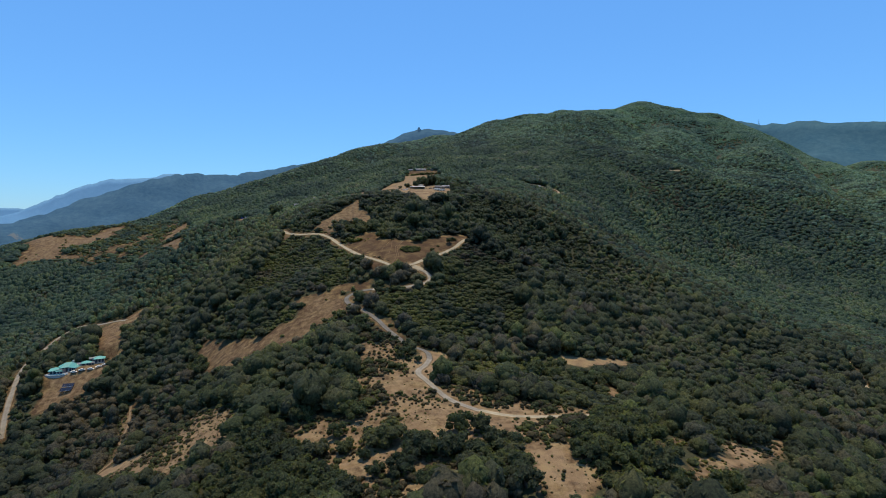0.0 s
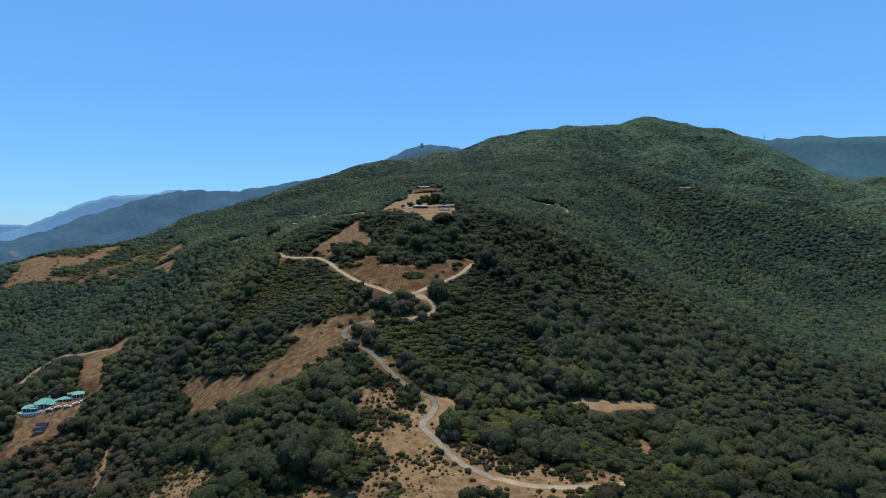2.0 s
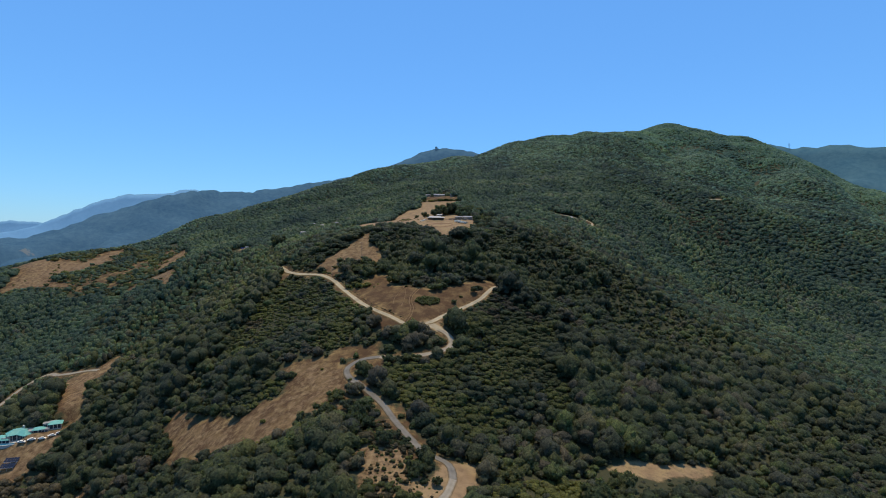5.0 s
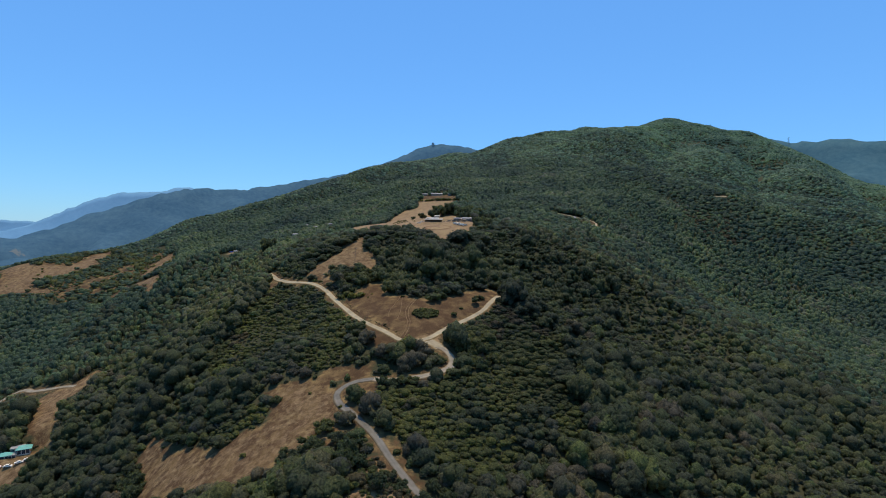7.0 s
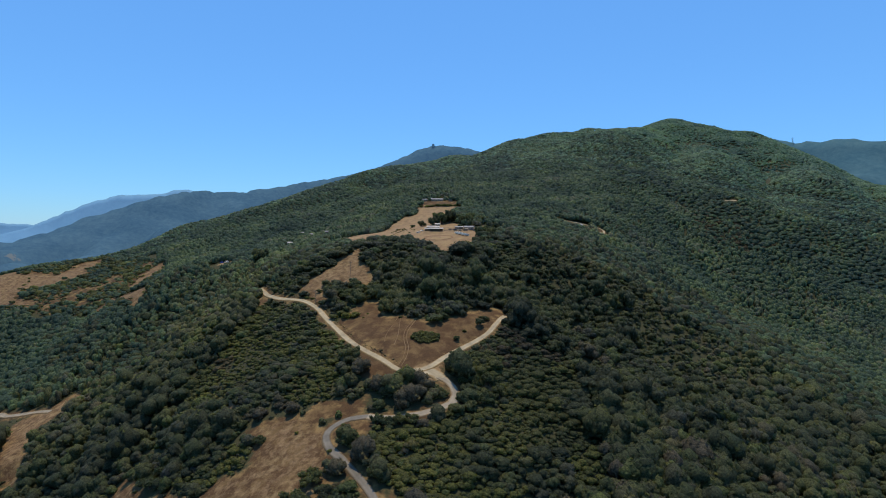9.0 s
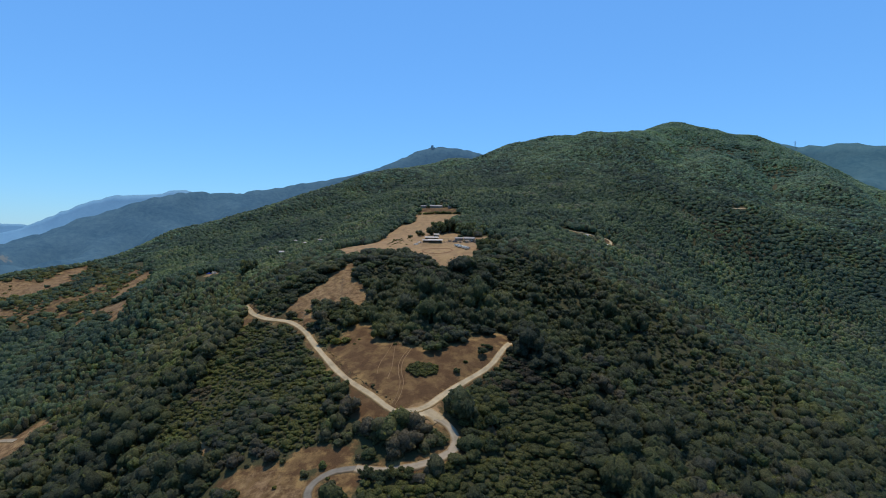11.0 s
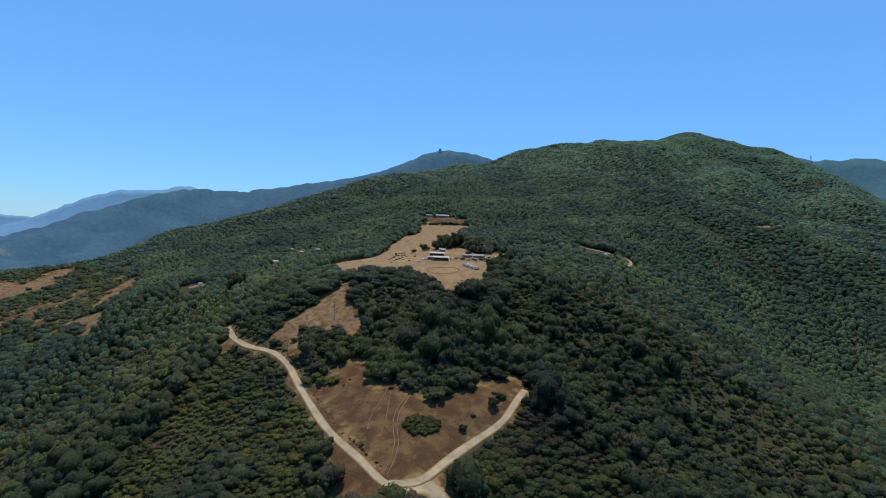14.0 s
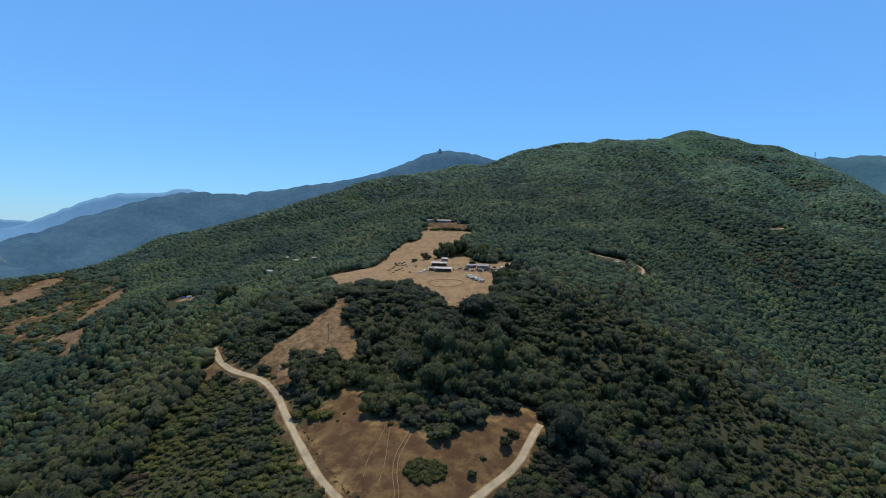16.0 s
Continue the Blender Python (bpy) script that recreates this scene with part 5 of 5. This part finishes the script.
def trailer(x, y, turn, length):
    length *= 0.85
    t = thing("trailer", x, y, turn, 0.0)
    block("body", CAR_WHITE, t, (-length / 2, length / 2, -1.15, 1.15, 0.45, 2.15), 0.42)
    block("roof_vent", STEEL, t, (-0.4, 0.4, -0.3, 0.3, 2.1, 2.3), 0.05)
    block("door", WHITE_WALL, t, (0.6, 1.3, -1.17, -1.12, 0.6, 1.85))
    for k in (-0.3, 0.3):
        block("window", DARK_GLASS, t, (k * length - 0.5, k * length + 0.3, -1.17, -1.12, 1.2, 1.7))
    block("drawbar", STEEL, t, (length / 2, length / 2 + 1.2, -0.1, 0.1, 0.5, 0.65))
    for sy in (-1, 1):
        bm = bmesh.new()
        limb(bm, (0, sy * 1.0, 0.36), (0, sy * 1.22, 0.36), 0.36, 0.36, 12)
        part("wheel", finish("wheel", bm, RUBBER), t)
    return tagged(t, "white travel trailer parked on bare earth", "trailer", "trailers in the ranch yard")


def barn(x, y, turn, length, deep, h, roof=WHITE_ROOF):
    b = thing("barn", x, y, turn, 0.0)
    for sx in range(6):
        px = -length / 2 + 0.3 + (length - 0.6) * sx / 5
        block("post", TIMBER, b, (px - 0.12, px + 0.12, -deep / 2 + 0.1, -deep / 2 + 0.34, -0.5, h))
    block("back_wall", TIMBER, b, (-length / 2, length / 2, deep / 2 - 0.2, deep / 2, -0.5, h))
    for sx in (-1, 1):
        block("end_wall", TIMBER, b, (sx * (length / 2 - 0.1) - 0.1, sx * (length / 2 - 0.1) + 0.1, -deep / 2 + 0.4, deep / 2 - 0.2, -0.5, h))
    for k in range(1, 4):
        px = -length / 2 + length * k / 4
        block("stall_wall", TIMBER, b, (px - 0.06, px + 0.06, -deep / 2 + 0.8, deep / 2 - 0.2, -0.5, h * 0.7))
    bm = bmesh.new()
    n = 30
    for k in range(n):
        x0 = -length / 2 - 0.6 + (length + 1.2) * k / n
        x1 = -length / 2 - 0.6 + (length + 1.2) * (k + 1) / n
        d = 0.05 if k % 2 else 0.0
        y0, y1 = -deep / 2 - 1.0, deep / 2 + 0.5
        v = [bm.verts.new(p) for p in ((x0, y0, h + d), (x1, y0, h + d), (x1, y1, h + 1.1 + d), (x0, y1, h + 1.1 + d), (x0, y0, h - 0.12), (x1, y0, h - 0.12), (x1, y1, h + 0.98), (x0, y1, h + 0.98))]
        for f in ((0, 1, 2, 3), (7, 6, 5, 4), (0, 4, 5, 1), (1, 5, 6, 2), (2, 6, 7, 3), (3, 7, 4, 0)):
            bm.faces.new([v[i] for i in f])
    part("roof", finish("roof", bm, roof), b, "pale ribbed sheet metal roof")
    return tagged(b, "open-fronted timber horse barn with a pale metal roof", "barn", "barns in the ranch yard")


def cabin(x, y, turn, length, deep, h, roof, walls, label):
    c = thing("cabin", x, y, turn, 0.0)
    block("wall", walls, c, (-length / 2, length / 2, -deep / 2, deep / 2, -1.0, h))
    hip_roof("roof", roof, c, -length / 2, length / 2, -deep / 2, deep / 2, h, deep * 0.28, 0.4, True)
    n = max(1, int(length / 3))
    windows(c, [-length / 2 + length * (k + 0.5) / n for k in range(n)], -deep / 2, 1.0, min(h - 0.4, 2.1), 1.0)
    block("door", TIMBER, c, (length * 0.5 - 0.02, length * 0.5 + 0.05, -0.5, 0.5, 0, 2.0))
    return tagged(c, label, "cabin")


def feed_bin(x, y, turn):
    """A low open bin of boards on skids."""
    f = thing("feed_bin", x, y, turn)
    for sy in (-0.8, 0.8):
        block("side_board", TIMBER, f, (-1.3, 1.3, sy - 0.05, sy + 0.05, 0.15, 1.0))
        block("skid", TIMBER, f, (-1.5, 1.5, sy - 0.12, sy + 0.02, -0.2, 0.15))
    for sx in (-1.25, 1.25):
        block("end_board", TIMBER, f, (sx - 0.05, sx + 0.05, -0.75, 0.75, 0.15, 1.0))
    block("lid", GREY_ROOF, f, (-1.4, 1.4, -0.95, 0.95, 1.0, 1.08), 0.02, "grey sheet lid")
    tagged(f, "low timber feed bin with a grey lid", "feed bin", "feed bins in the ranch yard")


def solar_array():
    s = thing("solar_array", -279.5, 385, 14, 0.0)
    for row in range(2):
        for sx in (-3.2, 0, 3.2):
            block("leg", STEEL, s, (sx - 0.06, sx + 0.06, -3.4 + 4.2 * row, -3.28 + 4.2 * row, -1.5, 0.7 + 1.9 * row))
            block("back_leg", STEEL, s, (sx - 0.06, sx + 0.06, -0.4 + 4.2 * row, -0.28 + 4.2 * row, -1.5, 2.0 + 1.9 * row))
        for i in range(5):
            for j in range(2):
                p = block("panel", PANEL, s, (-0.72, 0.72, -0.88, 0.88, -0.025, 0.025))
                p.matrix_local = pose(-3.06 + 1.53 * i, -2.75 + 1.75 * j + 4.2 * row, 1.0 + 0.72 * j + 1.9 * row, 22, 0, 0)
        block("rail", STEEL, s, (-3.9, 3.9, -3.8 + 4.2 * row, -3.66 + 4.2 * row, 0.55 + 1.9 * row, 0.65 + 1.9 * row))
    tagged(s, "dark solar panels in two rows on steel legs", "solar array")


def arena():
    bm = bmesh.new()
    n, cx, cy = 64, -27.0, 604.0
    rings = []
    for r, h in ((9.2, 0.05), (9.6, 0.32), (9.9, 0.36), (10.4, 0.05), (10.6, -0.5)):
        ring = []
        for k in range(n):
            a = 2 * math.pi * k / n
            rr = r * (1 + 0.04 * math.sin(3 * a + 1))
            x, y = cx + rr * 1.28 * math.cos(a), cy + rr * 0.95 * math.sin(a)
            ring.append(bm.verts.new((x, y, float(land(x, y)) + h)))
        rings.append(ring)
    for a, b in zip(rings, rings[1:]):
        for k in range(n):
            bm.faces.new((a[k], b[k], b[(k + 1) % n], a[(k + 1) % n]))
    ob = new("riding_arena", finish("riding_arena", bm, BERM))
    tagged(ob, "oval earth berm round a horse riding ring", "arena")


def corral(x0, y0, turn, wide, deep):
    f = thing("corral_fence", x0, y0, turn)
    pts = [(-wide / 2, -deep / 2), (wide / 2, -deep / 2), (wide / 2, deep / 2), (-wide / 2, deep / 2), (-wide / 2, -deep / 2)]
    base = Matrix(f.matrix_basis)
    for (ax, ay), (bx, by) in zip(pts, pts[1:]):
        n = max(2, int(math.hypot(bx - ax, by - ay) / 2.5))
        ends = []
        for k in range(n + 1):
            x, y = ax + (bx - ax) * k / n, ay + (by - ay) * k / n
            w = base @ Vector((x, y, 0))
            ends.append((x, y, float(land(w.x, w.y)) - base.translation.z))
        for x, y, z in ends[:-1]:
            block("post", TIMBER, f, (x - 0.08, x + 0.08, y - 0.08, y + 0.08, z - 0.4, z + 1.5))
        for (x, y, z), (u, v, w) in zip(ends, ends[1:]):
            for h in (0.6, 1.2):
                bm = bmesh.new()
                limb(bm, (x, y, z + h), (u, v, w + h), 0.05, 0.05, 4)
                part("rail", finish("rail", bm, TIMBER), f)
    tagged(f, "weathered timber rail fence round a bare corral", "fence", "corrals in the ranch yard")


def power_pole(x, y, h):
    p = thing("utility_pole", x, y, 25)
    bm = bmesh.new()
    limb(bm, (0, 0, -0.6), (0, 0, h), 0.17, 0.11, 8)
    part("pole", finish("pole", bm, TIMBER), p)
    block("crossarm", TIMBER, p, (-1.2, 1.2, -0.07, 0.07, h - 0.9, h - 0.75))
    for k in (-1.05, 0, 1.05):
        bm = bmesh.new()
        limb(bm, (k, 0, h - 0.76), (k, 0, h - 0.5), 0.06, 0.04, 6)
        part("insulator", finish("insulator", bm, STEEL), p)
    tagged(p, "brown timber utility pole in a dry field", "utility pole", "utility poles")


def pylon(x, y, z, h):
    p = new("pylon")
    p.matrix_basis = pose(x, y, z, 0, 0, 20)
    for sx in (-1, 1):
        for sy in (-1, 1):
            bm = bmesh.new()
            limb(bm, (sx * h * 0.12, sy * h * 0.12, -6), (sx * h * 0.03, sy * h * 0.03, h * 0.6), 0.45, 0.35, 4)
            limb(bm, (sx * h * 0.03, sy * h * 0.03, h * 0.6), (0, 0, h), 0.35, 0.25, 4)
            part("leg", finish("leg", bm, HAZED_SKYLINE), p)
    for k, w in ((0.62, 0.2), (0.76, 0.26), (0.9, 0.16)):
        bm = bmesh.new()
        limb(bm, (-w * h, 0, k * h), (w * h, 0, k * h), 0.3, 0.3, 4)
        part("crossarm", finish("crossarm", bm, HAZED_SKYLINE), p)
    for k in range(5):
        a, b = 0.115 - 0.017 * k, 0.098 - 0.017 * k
        bm = bmesh.new()
        limb(bm, (-a * h, -a * h, h * 0.12 * k), (b * h, -b * h, h * 0.12 * (k + 1)), 0.2, 0.2, 4)
        limb(bm, (a * h, -a * h, h * 0.12 * k), (-b * h, -b * h, h * 0.12 * (k + 1)), 0.2, 0.2, 4)
        part("brace", finish("brace", bm, HAZED_SKYLINE), p)
    tagged(p, "steel lattice power pylon on the skyline", "pylon", "pylons on the ridge")


def radar_block():
    b = new("radar_tower")
    b.matrix_basis = pose(-194, 3944, 786, 0, 0, 12)
    block("shaft", HAZED_SKYLINE, b, (-8, 8, -8, 8, -8, 16), 0.3, "square windowless concrete tower")
    block("cap", HAZED_SKYLINE, b, (-6, 7, -6, 6, 16, 19), 0.3)
    block("annex", HAZED_SKYLINE, b, (9, 17, -6, 6, -8, 6), 0.3)
    tagged(b, "square concrete radar tower on the far summit", "tower")


teal_villa()
solar_array()
for x, y, a in ((-284, 399, 12), (-279, 401, 30), (-273, 402, 15), (-268, 404, 40), (-264, 406, 20)):
    car(x, y, a, CAR_WHITE, "white car parked beside the villa terrace")
barn(-35, 674, 3, 12.4, 4.6, 2.4)
barn(-30, 637, 2, 12.4, 4.6, 2.2)
barn(-39, 639, 4, 4.4, 3.6, 2.0, GREY_ROOF)
for x, y, a, n in ((-9.7, 618.5, -22, 6.4), (-7.2, 613.5, -34, 6.8), (-3.8, 609, -38, 6.6), (-1.2, 604.5, 28, 5.4)):
    trailer(x, y, a, n)
cabin(-9, 661, 6, 5.8, 3.8, 2.1, GREY_ROOF, TIMBER, "small grey-roofed timber shed in the yard")
cabin(2, 659, -14, 9.5, 5.0, 2.4, GREY_ROOF, TIMBER, "low timber cabin with a grey gabled roof")
cabin(31, 642, 12, 7, 5, 3.2, GREY_ROOF, WHITE_WALL, "pale cabin half hidden among oaks")
car(-47, 634, 15, CAR_WHITE, "white pickup parked on bare earth")
car(-44, 640, 50, CAR_WHITE, "white car parked on bare earth")
cabin(-31, 694, 5, 5, 3.5, 2.4, WHITE_ROOF, TIMBER, "small white-roofed shed under oaks")
cabin(-40, 897, 4, 17, 6, 2.6, GREY_ROOF, TIMBER, "long grey-roofed ranch house above the field")
cabin(-58, 905, -8, 7, 4, 2.4, GREY_ROOF, TIMBER, "grey-roofed outbuilding above the field")
cabin(-20, 880, 10, 5, 4, 2.3, GREY_ROOF, TIMBER, "pale-roofed shed above the field")
cabin(-216, 772, -14, 6, 4, 2.8, WHITE_ROOF, WHITE_WALL, "white cabin in a gap in the woods")
cabin(-201, 752, 8, 5, 4, 2.8, TIMBER, TIMBER, "brown timber shed in the woods")
cabin(-216, 822, 0, 4.6, 3.6, 3.4, WHITE_ROOF, TIMBER, "pale house roof among the trees")
cabin(-199, 803, 20, 4.6, 3.6, 3.4, WHITE_ROOF, TIMBER, "pale house roof among the trees")
cabin(-176, 800, 5, 8, 4.5, 3.6, GREY_ROOF, TIMBER, "long grey-roofed timber house among the trees")
cabin(-180, 733, 12, 6, 4, 3.0, TIMBER, TIMBER, "brown timber shed in the woods")
cabin(149, 717, 20, 5, 4, 3.0, WHITE_ROOF, WHITE_WALL, "small white shed beside a dirt track")
cabin(130, 730, 30, 4, 3, 3.0, WHITE_ROOF, WHITE_WALL, "small white shed beside a dirt track")
car(-264, 690, 20, CAR_BLUE, "blue car parked in a clearing among oaks")
trailer(-258, 688, 24, 5.0)
for x, y, a in ((18, 668, 80), (22, 672, 60), (13, 648, 10), (25, 678, 100), (11, 643, -20)):
    car(x, y, a, CAR_WHITE, "white car parked in the ranch yard")
for x, y, a in ((4, 646, 15), (8, 650, 70), (16, 655, 30), (-12, 648, 5)):
    car(x, y, a, CAR_DARK, "dark grey car parked in the ranch yard")
for x, y, a in ((-3, 648, 20), (7, 641, 60), (20, 662, -15), (-17, 655, 40), (12, 657, 10), (-7, 643, -30)):
    feed_bin(x, y, a)
cabin(-1, 641, 10, 3.0, 2.2, 1.9, TIMBER, TIMBER, "small brown shelter beside the corral")
cabin(17, 646, -20, 3.4, 2.4, 2.0, TIMBER, TIMBER, "small brown shelter beside the corral")
cabin(14, 650, 15, 3.2, 2.6, 2.0, GREY_ROOF, TIMBER, "small timber tack shed in the yard")
cabin(-6, 664, -10, 3.5, 2.6, 2.0, WHITE_ROOF, TIMBER, "small pale-roofed tack shed in the yard")
cabin(24, 664, 40, 3.0, 2.4, 2.0, WHITE_ROOF, TIMBER, "small pale-roofed tack shed in the yard")
arena()
corral(-16, 646, 5, 12, 10)
corral(-2, 642, -4, 9, 8)
corral(9, 648, 6, 10, 9)
corral(-14, 657, 2, 8, 6)
power_pole(-90, 522, 10.5)
power_pole(-107, 487, 9.5)
power_pole(-103, 560, 10.0)
pylon(1640, 2790, 612, 38)
pylon(945, 2135, 548, 24)
radar_block()
